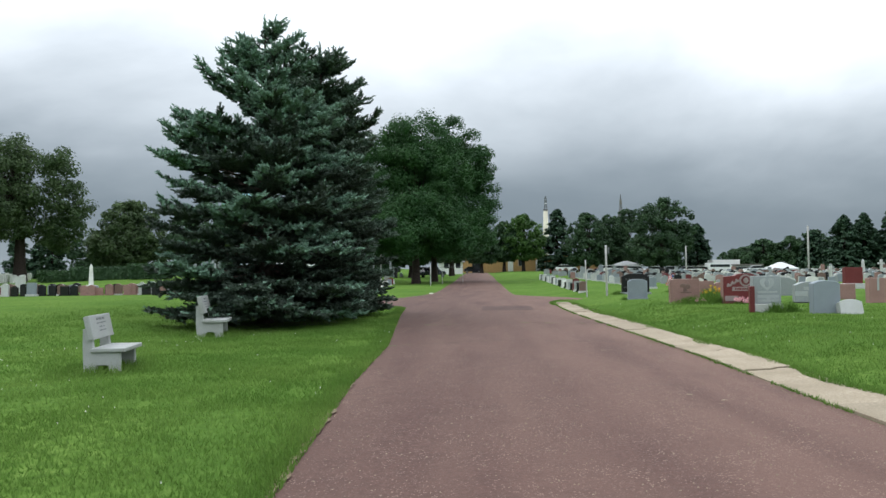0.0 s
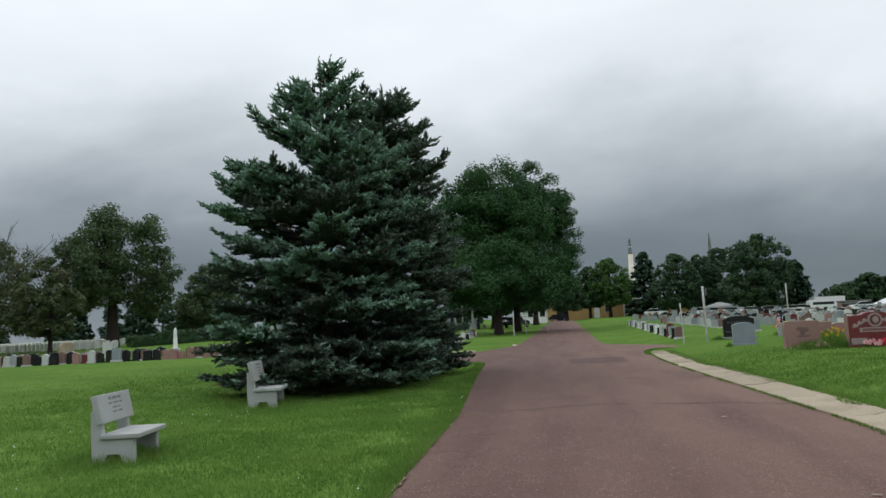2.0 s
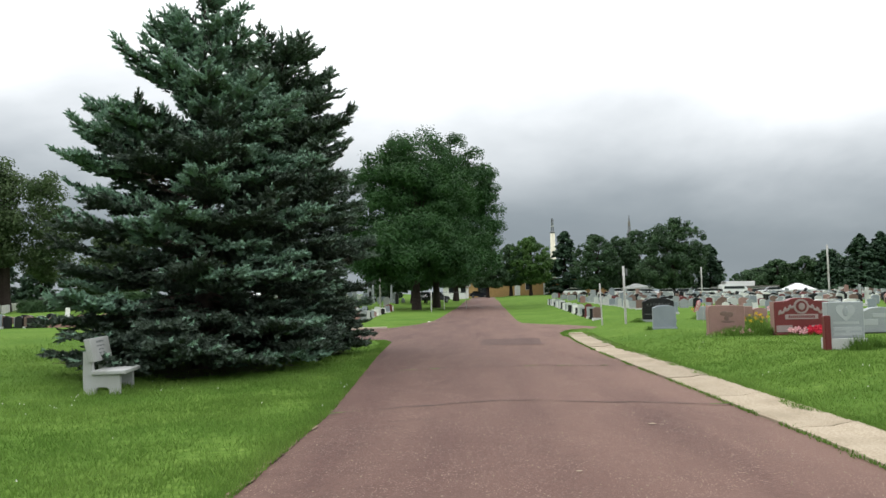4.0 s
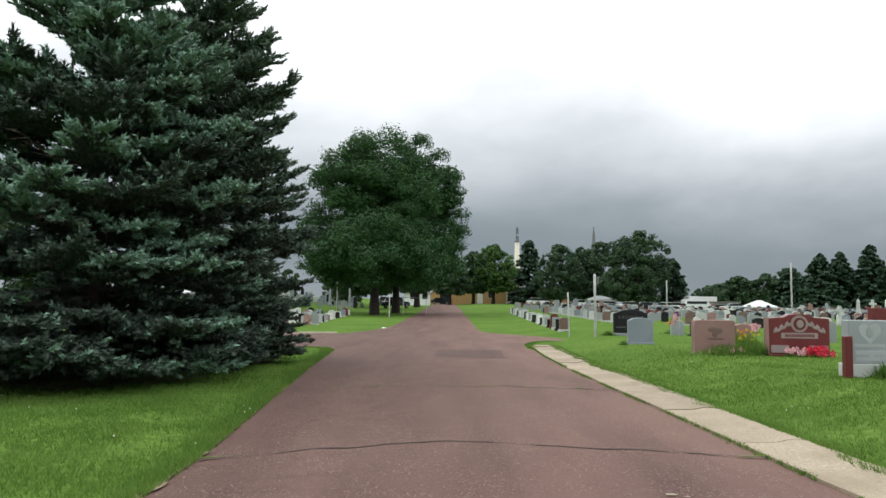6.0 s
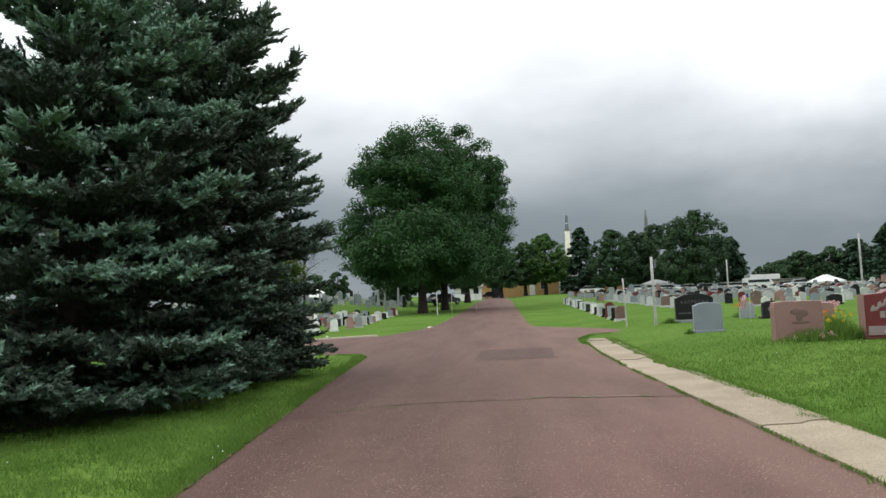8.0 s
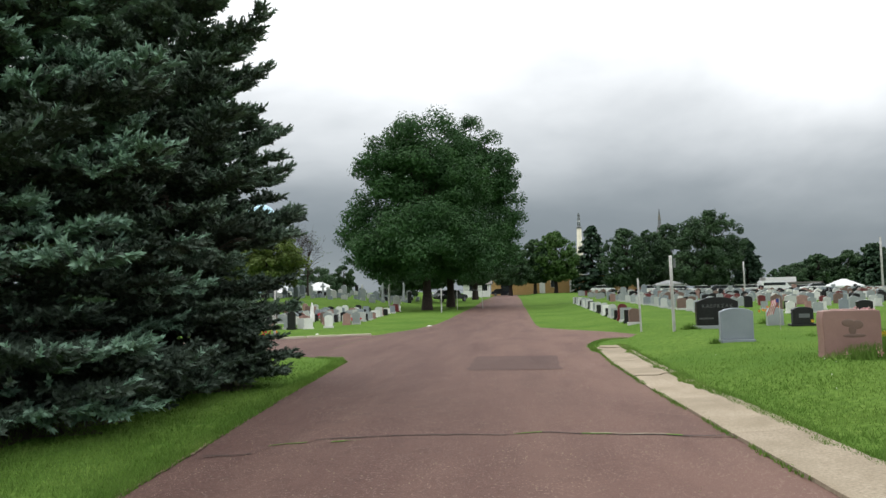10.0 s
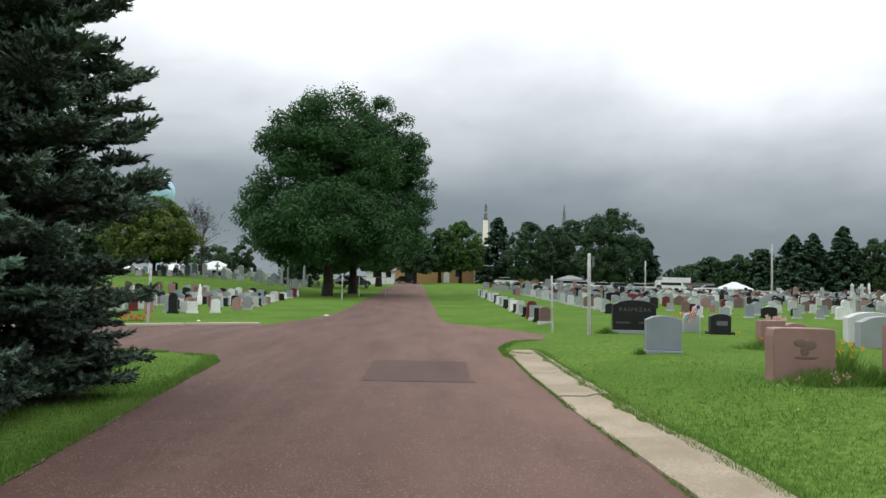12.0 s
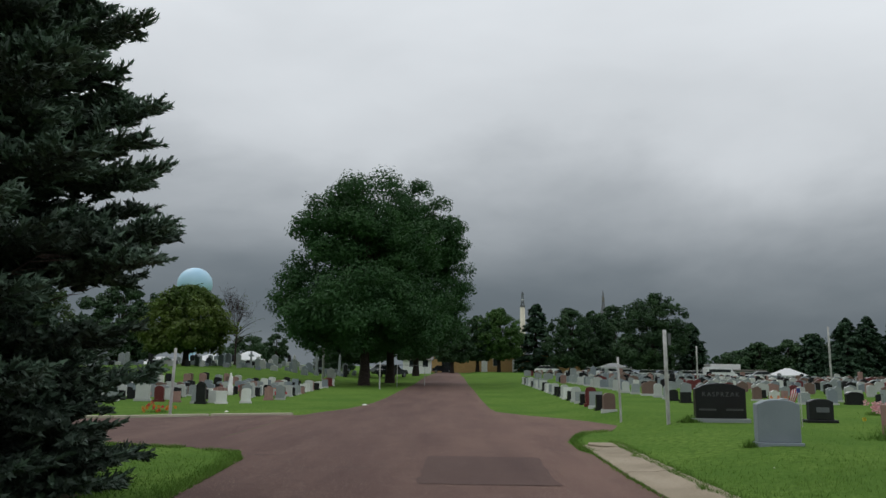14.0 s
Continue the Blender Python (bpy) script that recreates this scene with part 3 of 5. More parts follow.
# thin kerb at the far side of the branch
kerb2 = new("kerb_branch")
tagged(kerb2, "narrow pale concrete kerb along the side lane", "kerb", kind="structure")
for k in range(6):
    x0 = -4.9 - 2.4 * k
    x1 = x0 - 2.37
    y0, y1 = (41.25 + 3.1 * S((x + 11) / 6.4) for x in (x0, x1))
    m = Matrix.Translation((x0, y0, road_z(y0))) @ Matrix.Rotation(math.atan2(y1 - y0, x1 - x0), 4, "Z")
    part("kerb_slab", block(0, -0.16, -0.05, math.hypot(x1 - x0, y1 - y0) - 0.02, 0.0, 0.075 + rng.uniform(-0.012, 0.012), 0.015), KERBPALE, kerb2, m=m)


# ---- grass ----
def on_lawn(x, y):
    if along(y, LEFT) - 0.02 < x < along(y, RIGHT) + 0.02:
        return False
    if 0 < x - along(y, KERB) < 0.68 + 0.11 * S((y - 16) / 10) and y < 35.3:
        return False
    return not (x < -4.5 and 34.6 - 1.2 * S((x + 9) / 4.4) < y < 41.35 + 3.1 * S((x + 11) / 6.4))


def blades(name, pts, tall, wide, mat, label):
    """Upright tapering blades, one triangle each, at (n, 3) pts."""
    n = len(pts)
    a = rng.uniform(0, 2 * np.pi, n)
    h = tall * rng.uniform(0.55, 1.35, n)
    wd = wide * rng.uniform(0.7, 1.3, n)
    lean = h * rng.uniform(0.2, 1.1, n)
    b = rng.uniform(0, 2 * np.pi, n)
    v = np.repeat(pts[:, None, :], 3, axis=1)
    v[:, 0, 0] -= wd / 2 * np.cos(a)
    v[:, 0, 1] -= wd / 2 * np.sin(a)
    v[:, 1, 0] += wd / 2 * np.cos(a)
    v[:, 1, 1] += wd / 2 * np.sin(a)
    v[:, :2, 2] -= 0.01
    v[:, 2] += np.stack([lean * np.cos(b), lean * np.sin(b), h], axis=1)
    return tagged(part(name, mesh_np(name, v.reshape(-1, 3), np.arange(3 * n).reshape(-1, 3), mat), mat), label, "grass", kind="stuff")


spots = []
for x0, x1, y0, y1, count in ((-16, -1.2, -4, 36, 970000), (3.6, 15, 0, 43, 650000), (-16, -3, 44.5, 58, 60000)):
    xs, ys = rng.uniform(x0, x1, count), rng.uniform(y0, y1, count)
    away = np.hypot(xs - 0.2, ys - np.clip(ys - 5, 1.7, 17))
    near = np.clip(6.5 / away, 0, 1) ** 1.7 * np.clip((17 - away) / 5, 0.12, 1)
    dice = rng.uniform(0, 1, count)
    sel = dice < near
    for x, y, q, w in zip(xs[sel], ys[sel], dice[sel], near[sel]):
        if q < w * min(1, max(0.3, 0.75 + 0.9 * noise.noise((x * 1.3, y * 1.3, 0)))) and on_lawn(x, y):
            spots.append((x, y, gz(x, y)))
blades("grass", np.array(spots), 0.042, 0.014, BLADES, "short green grass blades of the lawn")
rim, seam = [], []
for _ in range(20000):
    y = rng.uniform(3, 33)
    x = along(y, LEFT) - abs(rng.normal(0, 0.16)) + 0.035
    rim.append((x, y, gz(x, y) + 0.01))
for _ in range(22000):
    y = rng.uniform(6, 35)
    x = along(y, KERB) + 0.60 + abs(rng.normal(0, 0.12)) - 0.22 * max(0, noise.noise((y * 0.8, 4.4, 2)) + 0.5 * noise.noise((y * 2.6, 1.4, 2)))
    rim.append((x, y, max(gz(x, y) + 0.03, 0.055)))
for _ in range(2600):
    y = rng.uniform(33.4, 38.8)
    x = along(y, RIGHT) + abs(rng.normal(0, 0.10)) + 0.02
    rim.append((x, y, gz(x, y) + 0.02))
for _ in range(3500):
    y = rng.uniform(6, 34.5)
    if noise.noise((y * 1.1, 0, 6)) > -0.15:
        seam.append((along(y, KERB) - 0.02 + rng.normal(0, 0.018) * (1 + 2 * max(0, noise.noise((y * 2.1, 0, 9)))), y, 0.02))
for _ in range(5000):
    x = rng.uniform(-12, -4.7)
    rim.append((x, 34.6 - 1.2 * S((x + 9) / 4.4) - abs(rng.normal(0, 0.1)), 0.01))
blades("verge_grass", np.array(rim), 0.05, 0.012, BLADES, "longer ragged grass along the lane edge")
blades("seam_grass", np.array(seam), 0.028, 0.014, BLADES, "low grass in the joint between lane and gutter")
dots = [(x, y, gz(x, y) + 0.06) for x, y in zip(rng.uniform(-9, -1.7, 260), rng.uniform(5, 20, 260)) if noise.noise((x * 0.7, y * 0.7, 4)) > 0.12 and on_lawn(x, y)]
dots += [(x, y, gz(x, y) + 0.06) for x, y in zip(rng.uniform(4, 9, 110), rng.uniform(10, 30, 110)) if noise.noise((x * 0.7, y * 0.7, 4)) > 0.1]
scatter_flat("clover_flowers", dots, 0.008, CLOVER, "small white clover heads dotted in the lawn", "flowers", 0.02)


# ---- trees ----
def spruce(name, x, y, tall, wide, seed, label, branches=300, long=(), taper=0.60, tips=None, thin=()):
    """A blue spruce: trunk, bare inner limbs, and flat pads of needle-covered shoots on every limb."""
    r = np.random.default_rng(seed)
    ob = base_at(name, x, y)
    tagged(ob, label, "tree")
    tv, tf = tube([(0, 0, -0.1), (0.03, 0, tall * 0.3), (0.0, 0.04, tall * 0.7), (0, 0, tall)], [0.24, 0.18, 0.08, 0.012], 10)
    part("trunk", mesh_np("trunk", tv, tf, BARK, smooth=True), BARK, ob)
    lit = [(0, 0, 0.03)] + [(wide * 0.62 * r.uniform(0.75, 1.1) * math.cos(k * 0.2244), wide * 0.62 * r.uniform(0.75, 1.1) * math.sin(k * 0.2244), 0.012) for k in range(28)]
    part("needle_litter", mesh_np("needle_litter", lit, [(0, k + 1, (k + 1) % 28 + 1) for k in range(28)], DRY), DRY, ob, "brown fallen needles beneath the tree")
    limbs, starts, dirs, sizes, fresh = [], [], [], [], []

    def shoot(p, d, size, young=False):
        starts.append(p)
        dirs.append(d.normalized())
        sizes.append(size)
        fresh.append(young)

    plan = []
    tiers = int(tall / 0.46)
    for j in range(tiers):
        count = int(branches / tiers * (1.25 - 0.75 * j / tiers))
        turn = r.uniform(0, 6.28)
        for k in range(count):
            u = 0.025 + 0.945 * (j + r.normal(0, 0.42)) / tiers
            u = min(0.975, max(0.03, u))
            a = turn + 6.283 * k / count + r.normal(0, 0.16)
            full = wide * min(0.94 if taper > 0.6 else 0.86, (1 - u) ** taper) * (0.92 + 0.10 * math.sin(2 * a + 4 * u + seed) + r.uniform(-0.26, 0.10)) + 0.06
            plan.append((u, a, full))
    for u0, u1, a0, a1, share in thin:
        plan = [b for b in plan if not (u0 < b[0] < u1 and a0 < b[1] % 6.283 < a1) or r.random() > share]
    plan += list(long)
    for u, a, full in plan:
        z0 = u * tall
        out, side = Vector((math.cos(a), math.sin(a), 0)), Vector((-math.sin(a), math.cos(a), 0))
        rise = -0.24 + 0.62 * u ** 1.3 + r.normal(0, 0.10)
        rise = max(rise, -max(0.0, z0 - 0.10 - 0.35 * r.random()) / full)
        tip, sway = 0.02 + 0.11 * min(1, u / 0.2) + 0.12 * u, r.uniform(-0.14, 0.14)

        def at(s):
            return out * (full * s) + side * (sway * full * s * s) + Vector((0, 0, max(0.10, z0 + full * (rise * s + tip * s ** 3))))

        limbs.append(tube([at(0), at(0.35), at(0.7), at(0.95)], [0.028 * (1 - u) + 0.01, 0.020 * (1 - u) + 0.008, 0.011, 0.004], 4))
        ahead = (at(1.0) - at(0.85)).normalized()
        # shade low in the crown is put into colour: fewer pale tips there
        pale_tips = r.random() < 0.1 + 1.4 * u
        if u < 0.45 and r.random() < 0.10:
            for i in range(int(full * 9)):
                p = at(r.uniform(0.25, 0.98))
                d = ahead * 0.6 + side * r.choice([-1, 1]) * r.uniform(0.5, 1.0) + Vector((0, 0, r.normal(-0.15, 0.2)))
                limbs.append(tube([p, p + d * r.uniform(0.15, 0.4)], [0.006, 0.002], 3))
            continue
        # herringbone of side twigs in one flat pad, each clothed with thick shoots
        s, hand = 1.0 - 0.04 / full, 1
        first = max(0.22, 1 - 1.45 / full)
        while s > first:
            reach = min(0.74, 0.10 + 0.13 * min(1.6, full) + 0.36 * full * (1 - s)) * r.uniform(0.6, 1.2)
            d = (ahead * 0.75 + side * hand * r.uniform(0.7, 1.0) + Vector((0, 0, r.normal(-0.02, 0.15)))).normalized()
            p = at(s)
            v = 0.03
            while v < reach:
                q = p + d * v + Vector((0, 0, -0.10 * v * v))
                for h2 in (-1, 1):
                    shoot(q, d + d.cross(Vector((0, 0, 1))) * h2 * r.uniform(0.45, 1.0) + Vector((0, 0, r.normal(0.20, 0.22))), r.uniform(0.11, 0.19), pale_tips and v > reach - 0.22)
                v += 0.105
            shoot(p + d * reach * 0.85, d + Vector((0, 0, 0.32)), r.uniform(0.16, 0.25), pale_tips or r.random() < 0.3)
            if r.random() < 0.8:
                shoot(p, d + Vector((0, 0, r.uniform(-0.5, 0.9))), r.uniform(0.12, 0.18), pale_tips and s > 0.8)
            s -= r.uniform(0.06, 0.09) / full
            hand = -hand
        shoot(at(0.97), ahead + Vector((0, 0, 0.3)), r.uniform(0.2, 0.28), True)
        for i in range(int(full * 11)):
            s = r.uniform(0.08, 0.75)
            shoot(at(s) + side * r.normal(0, 0.26 * full * s + 0.05), ahead + side * r.normal(0, 0.8) + Vector((0, 0, r.normal(-0.2, 0.4))), r.uniform(0.10, 0.17))
    for k in range(9):
        shoot(Vector((0, 0, tall - 0.06 * k)), Vector((r.normal(0, 0.45), r.normal(0, 0.45), 1)), 0.24, True)
    tagged(part("limb_wood", mesh_np("limb_wood", *join(limbs), TWIG), TWIG, ob, "bare brown inner limbs"), kind="stuff")
    P, D, L = np.array([tuple(p) for p in starts]), np.array([tuple(d) for d in dirs]), np.array(sizes)
    n = len(P)
    A = np.cross(D, np.tile([0.0, 0.02, 1.0], (n, 1)))
    A /= np.linalg.norm(A, axis=1, keepdims=True) + 1e-6
    B = np.cross(D, A)
    V = []
    # needles: narrow triangles that stand off the shoot and point forward
    K = 10
    for k in range(K):
        f = (k + 0.5) / K
        w = 2.4 * k + r.uniform(0, 6.28, n)
        rad = A * np.cos(w)[:, None] + B * np.sin(w)[:, None]
        root = P + D * (L * f * 0.95)[:, None]
        tipv = root + (rad * 0.058 + D * 0.058) * r.uniform(0.8, 1.2, n)[:, None]
        cross = np.cross(rad, D) * 0.023
        V.append(np.stack([root - cross - D * 0.008, root + cross, tipv], axis=1))
    core = 0.040
    for k in range(3):
        w0, w1 = 2.094 * k, 2.094 * (k + 1)
        c0 = P + (A * math.cos(w0) + B * math.sin(w0)) * core
        c1 = P + (A * math.cos(w1) + B * math.sin(w1)) * core
        V.append(np.stack([c0, c1, P + D * L[:, None]], axis=1))
    V, young = np.concatenate(V), np.tile(np.array(fresh), K + 3)
    for name, keep, mat, label in (("needle_crown", ~young, NEEDLES, "dark older needles"), ("new_growth", young, tips or NEW_NEEDLES, "fresh pale shoot tips")):
        tris = V[keep].reshape(-1, 3)
        tagged(part(name, mesh_np(name, tris, np.arange(len(tris)).reshape(-1, 3), mat), mat, ob, label), kind="stuff")
    return ob


spruce("blue_spruce", -6.15, 22.7, 8.4, 3.55, 11, "broad blue spruce with dense blue-green branches reaching the lawn", 235,
       [(0.47 + 0.02 * k, 3.0 + 0.75 * ((k * 0.618) % 1), 2.85 - 0.09 * k) for k in range(8)], 0.66, thin=((0.60, 0.90, 2.6, 4.9, 0.5),))
spruce("blue_spruce", -5.45, 26.9, 8.9, 2.82, 23, "tall blue spruce standing close behind its neighbour", 265,
       [(0.31 + 0.016 * k, 0.1 + 0.5 * ((k * 0.618) % 1), 2.35 - 0.05 * k) for k in range(2)], 0.44, GREEN_NEEDLES)


def leaves(pts, outs, size, seed, flat=0.5):
    """Diamond leaf sprays at pts, turned roughly outwards."""
    r = np.random.default_rng(seed)
    n = len(pts)
    nrm = outs * flat + r.normal(0, 0.5, (n, 3))
    nrm /= np.linalg.norm(nrm, axis=1, keepdims=True) + 1e-9
    a = np.cross(nrm, r.normal(0, 1, (n, 3)))
    a /= np.linalg.norm(a, axis=1, keepdims=True) + 1e-9
    b = np.cross(nrm, a)
    s = (size * r.uniform(0.5, 1.3, n))[:, None]
    v = np.stack([pts - a * s, pts - b * s * 0.55 + nrm * s * 0.25, pts + a * s, pts + b * s * 0.55 + nrm * s * 0.25], axis=1).reshape(-1, 3)
    return v, np.arange(len(v)).reshape(-1, 4)


def broadleaf(name, x, y, tall, wide, seed, mat, label, clear=0.14, size=0.3, count=9000, lumps=70, bare=0, trunk=0.35, group="", lean=(0, 0), lobes=(), reach=0.5):
    """A broad-leaved tree: tapered trunk, forking limbs, and a flat-bottomed crown of leaf sprays gathered in uneven lumps."""
    r = np.random.default_rng(seed)
    ob = base_at(name, x, y)
    tagged(ob, label, "tree", group)
    low = tall * clear
    lump = []
    for cx, cy, cz, rx, rz in lobes:
        for k in range(lumps):
            d = Vector(r.normal(0, 1, 3)).normalized()
            q, rad = r.uniform(0.15, 1.0) ** 0.5, r.uniform(0.20, 0.36) * rx
            lump.append((cx + d.x * (rx * q - rad * 0.4), cy + d.y * rx * q, max(low, cz + d.z * (rz * q - rad * 0.4)), rad))
    for k in range(0 if lobes else lumps if lumps > 200 else int(lumps * 2.1)):
        h = r.uniform(0, 1) ** 1.15
        rim = max(0.10, 1 - ((h - 0.36) / 0.68) ** 1.9) ** 0.7 if h > 0.36 else 0.70 + 0.30 * math.sin(math.pi / 2 * h / 0.36)
        a = r.uniform(0, 6.283)
        rad = r.uniform(0.08, 0.17) * wide * (1.1 - 0.3 * h)
        q = max(0.0, math.sqrt(r.uniform(0.12, 1.0)) * rim * wide * (1 + 0.12 * math.sin(3 * a + seed)) - rad * 0.7)
        lump.append((q * math.cos(a) + lean[0] * h, q * math.sin(a) + lean[1] * h, low + rad * 0.5 + h * (tall - low - rad * 1.2), rad))
    top = max(l[2] for l in lump)
    wood = [tube([(0, 0, -0.2), (0.05 * trunk, 0, low * 0.6), (0, 0.1 * trunk, low * 1.25), (0.1, 0, tall * 0.5), (lean[0] * 0.6, 0.1, top * 0.85)], [trunk * 1.4, trunk, trunk * 0.9, trunk * 0.5, trunk * 0.1], 9)]
    for lx, ly, lz, rad in lump[:26]:
        z0 = min(lz * 0.75, low * 1.1 + (lz - low) * 0.35)
        wood.append(tube([(0, 0, max(z0, low * 0.8)), (lx * 0.45, ly * 0.45, z0 + (lz - z0) * 0.6), (lx * 0.95, ly * 0.95, lz)], [trunk * 0.4, trunk * 0.22, trunk * 0.04], 5))
    for k in range(int(bare)):
        a, e = r.uniform(0, 6.28), r.uniform(0.45, 1.3)
        b0 = Vector((0, 0, tall * 0.45))
        t1 = b0 + Vector((math.cos(a) * math.cos(e) * wide / tall * 2, math.sin(a) * math.cos(e) * wide / tall * 2, math.sin(e))) * tall * reach * r.uniform(0.85, 1.15)
        wood.append(tube([b0, b0.lerp(t1, 0.5) + Vector((0, 0, 0.2)), t1], [trunk * 0.16, trunk * 0.07, 0.015], 4))
        for _ in range(13):
            s0 = b0.lerp(t1, r.uniform(0.4, 0.97))
            s1 = s0 + Vector(r.normal(0, 0.6, 3)) + Vector((0, 0, 0.8))
            wood.append(tube([s0, s1], [trunk * 0.04, 0.012], 3))
            wood.append(tube([s0.lerp(s1, 0.5), s0.lerp(s1, 0.5) + Vector(r.normal(0, 0.4, 3)) + Vector((0, 0, 0.35))], [0.02, 0.01], 3))
    part("trunk", mesh_np("trunk", *wood[0], BARK, smooth=True), BARK, ob)
    tagged(part("limb_wood", mesh_np("limb_wood", *join(wood[1:]), BARK, smooth=True), BARK, ob), kind="stuff")
    tot = sum(l[3] ** 2 for l in lump)
    pts, outs = [], []
    for lx, ly, lz, rad in lump:
        n = max(4, int(count * rad ** 2 / tot))
        d = r.normal(0, 1, (n, 3))
        d /= np.linalg.norm(d, axis=1, keepdims=True)
        q = rad * (r.uniform(0.2, 1.0, n) ** 0.55 + (r.uniform(0, 1, n) < 0.10) * r.uniform(0, 0.4, n))
        pts.append(np.array([lx, ly, lz]) + d * q[:, None] * np.array([1.15, 1.15, 0.8]) + np.array([0, 0, 1.0]) * (r.uniform(0, 0.25, n) * rad * (d[:, 2] > 0.5))[:, None])
        outs.append(d + np.array([0, 0, 0.5]))
    v, f = leaves(np.concatenate(pts), np.concatenate(outs), size, seed + 1, 1.3)
    tagged(part("leaf_crown", mesh_np("leaf_crown", v, f, mat), mat, ob), kind="stuff")
    return ob


def conifer(name, x, y, tall, wide, seed, label, count=4200, size=0.42, mat=None, group=""):
    """A far conifer: trunk and layered sprays in drooping tiers."""
    r = np.random.default_rng(seed)
    ob = base_at(name, x, y)
    tagged(ob, label, "tree", group)
    tv, tf = tube([(0, 0, -0.2), (0, 0, tall * 0.5), (0, 0, tall)], [wide * 0.09, wide * 0.06, 0.02], 7)
    part("trunk", mesh_np("trunk", tv, tf, BARK, smooth=True), BARK, ob)
    count = int(count * 1.6)
    n = max(60, count // 32)
    bu, ba = r.uniform(0, 1, n) ** 1.35, r.uniform(0, 6.283, n)
    bl = wide * np.minimum(0.92, (1 - bu) ** 0.62) * r.uniform(0.72, 1.08, n) + 0.2
    pick_b = r.integers(0, n, count)
    u, a, rad = bu[pick_b], ba[pick_b], bl[pick_b] * r.uniform(0.1, 1.0, count) ** 0.6
    a = a + r.normal(0, 0.22, count) / (0.4 + rad)
    pts = np.stack([rad * np.cos(a), rad * np.sin(a), tall * (0.05 + 0.93 * u) - rad * 0.16 + r.normal(0, 0.12, count)], axis=1)
    outs = np.stack([np.cos(a) * 0.4, np.sin(a) * 0.4, np.full(count, 0.9)], axis=1)
    v, f = leaves(pts, outs, size, seed + 1, 1.4)
    part("crown", mesh_np("crown", v, f, mat or CONIFER), mat or CONIFER, ob)
    return ob


# the pair of great trees beside the lane
broadleaf("oak", -6.8, 82, 18.0, 6.8, 41, LEAF, "large full green oak beside the lane", 0.12, 0.135, 140000, 64, trunk=0.40, lobes=(
    (0.2, 0, 13.1, 3.8, 5.5), (-3.5, -0.5, 12.3, 2.9, 4.3), (2.9, 0.3, 11.6, 3.0, 4.6), (-5.7, 0, 7.0, 2.5, 3.5), (0, -2.6, 6.2, 4.4, 3.6),
    (4.0, -1.0, 5.8, 3.2, 3.6), (0, 3.2, 8.0, 4.6, 5.4), (-3.4, -2.0, 5.2, 3.0, 2.8), (-2.0, 1.5, 15.0, 1.8, 2.4)))
broadleaf("oak", -5.4, 91, 19.4, 6.3, 47, LEAF, "tall green oak behind another, overhanging the lane", 0.12, 0.135, 105000, 64, trunk=0.38, lobes=(
    (2.0, 0, 14.9, 2.4, 5.1), (4.5, 0, 13.3, 2.6, 4.7), (5.3, 0.5, 9.2, 2.6, 4.6), (-1.0, 1.0, 11.5, 4.4, 5.6), (3.5, -1.0, 5.8, 3.8, 3.6), (-2.0, -1.0, 5.8, 4.0, 3.6)))
broadleaf("oak", -9.5, 108, 13.0, 5.5, 49, LEAF_DARK, "dark green oak in the row along the lane", 0.14, 0.3, 16000, 70, trunk=0.4)
broadleaf("oak", -4.5, 124, 11.0, 4.8, 50, LEAF_DARK, "dark green oak further along the lane", 0.2, 0.3, 12000, 60, trunk=0.4)
# west side
broadleaf("oak", -57.5, 95, 19.0, 9.0, 52, LEAF_WEST, "large spreading oak over the headstones", 0.16, 0.20, 36000, 34, trunk=0.7, lobes=(
    (-1.0, 0, 14.5, 4.2, 4.4), (4.6, 0, 13.2, 3.6, 4.2), (-5.2, 0, 11.5, 3.0, 3.8), (6.4, 0, 8.6, 2.8, 3.6), (0.5, -2.5, 10.0, 4.2, 3.6), (-4.8, 1, 6.4, 3.2, 2.8), (3.5, 2, 6.6, 3.8, 3.2), (-0.5, -2.5, 7.0, 3.6, 2.8)))
broadleaf("oak", -55.4, 80, 10.4, 4.2, 53, LEAF_OLIVE, "olive-brown spreading tree among the white markers", 0.18, 0.20, 12000, 60, trunk=0.22)
broadleaf("ash_tree", -66.5, 85, 13.6, 8.6, 55, LEAF_OLIVE, "thinning olive-green tree with dead top branches", 0.14, 0.20, 15000, 95, bare=34, trunk=0.55, reach=0.70)
broadleaf("maple", -50.3, 110, 11.2, 6.4, 57, LEAF_WEST, "rounded green maple above a hedge", 0.05, 0.27, 18000, 110, trunk=0.4)
broadleaf("maple", -40, 112, 10.5, 6.0, 58, LEAF_DARK, "rounded dark green maple", 0.05, 0.3, 13000, 60, trunk=0.4)
broadleaf("maple", -62, 128, 9.0, 6.5, 59, LEAF_DARK, "dark green tree behind the hedge", 0.03, 0.32, 10000, 60, trunk=0.4)
broadleaf("maple", -26.0, 95, 8.1, 5.0, 61, LEAF_YELLOW, "yellow-green rounded tree above tall monuments", 0.16, 0.23, 18000, 130, trunk=0.3)
broadleaf("dead_tree", -23.6, 104, 8.2, 3.0, 63, LEAF_YELLOW, "leafless dead tree with bare pale branches", 0.25, 0.1, 60, 12, bare=14, trunk=0.11)
for x, y, h, wd, s in ((-25, 130, 4.4, 2.4, 71), (-19, 140, 5.6, 3.0, 72), (-15.5, 128, 6.5, 2.6, 73), (-34, 150, 5.0, 5.0, 74), (-14, 118, 6.0, 3.0, 75)):
    broadleaf("small_tree", x, y, h, wd, s, LEAF_DARK, "small dark green tree at the cemetery edge", 0.05, 0.24, 4000, 34, trunk=0.15, group="edge trees")
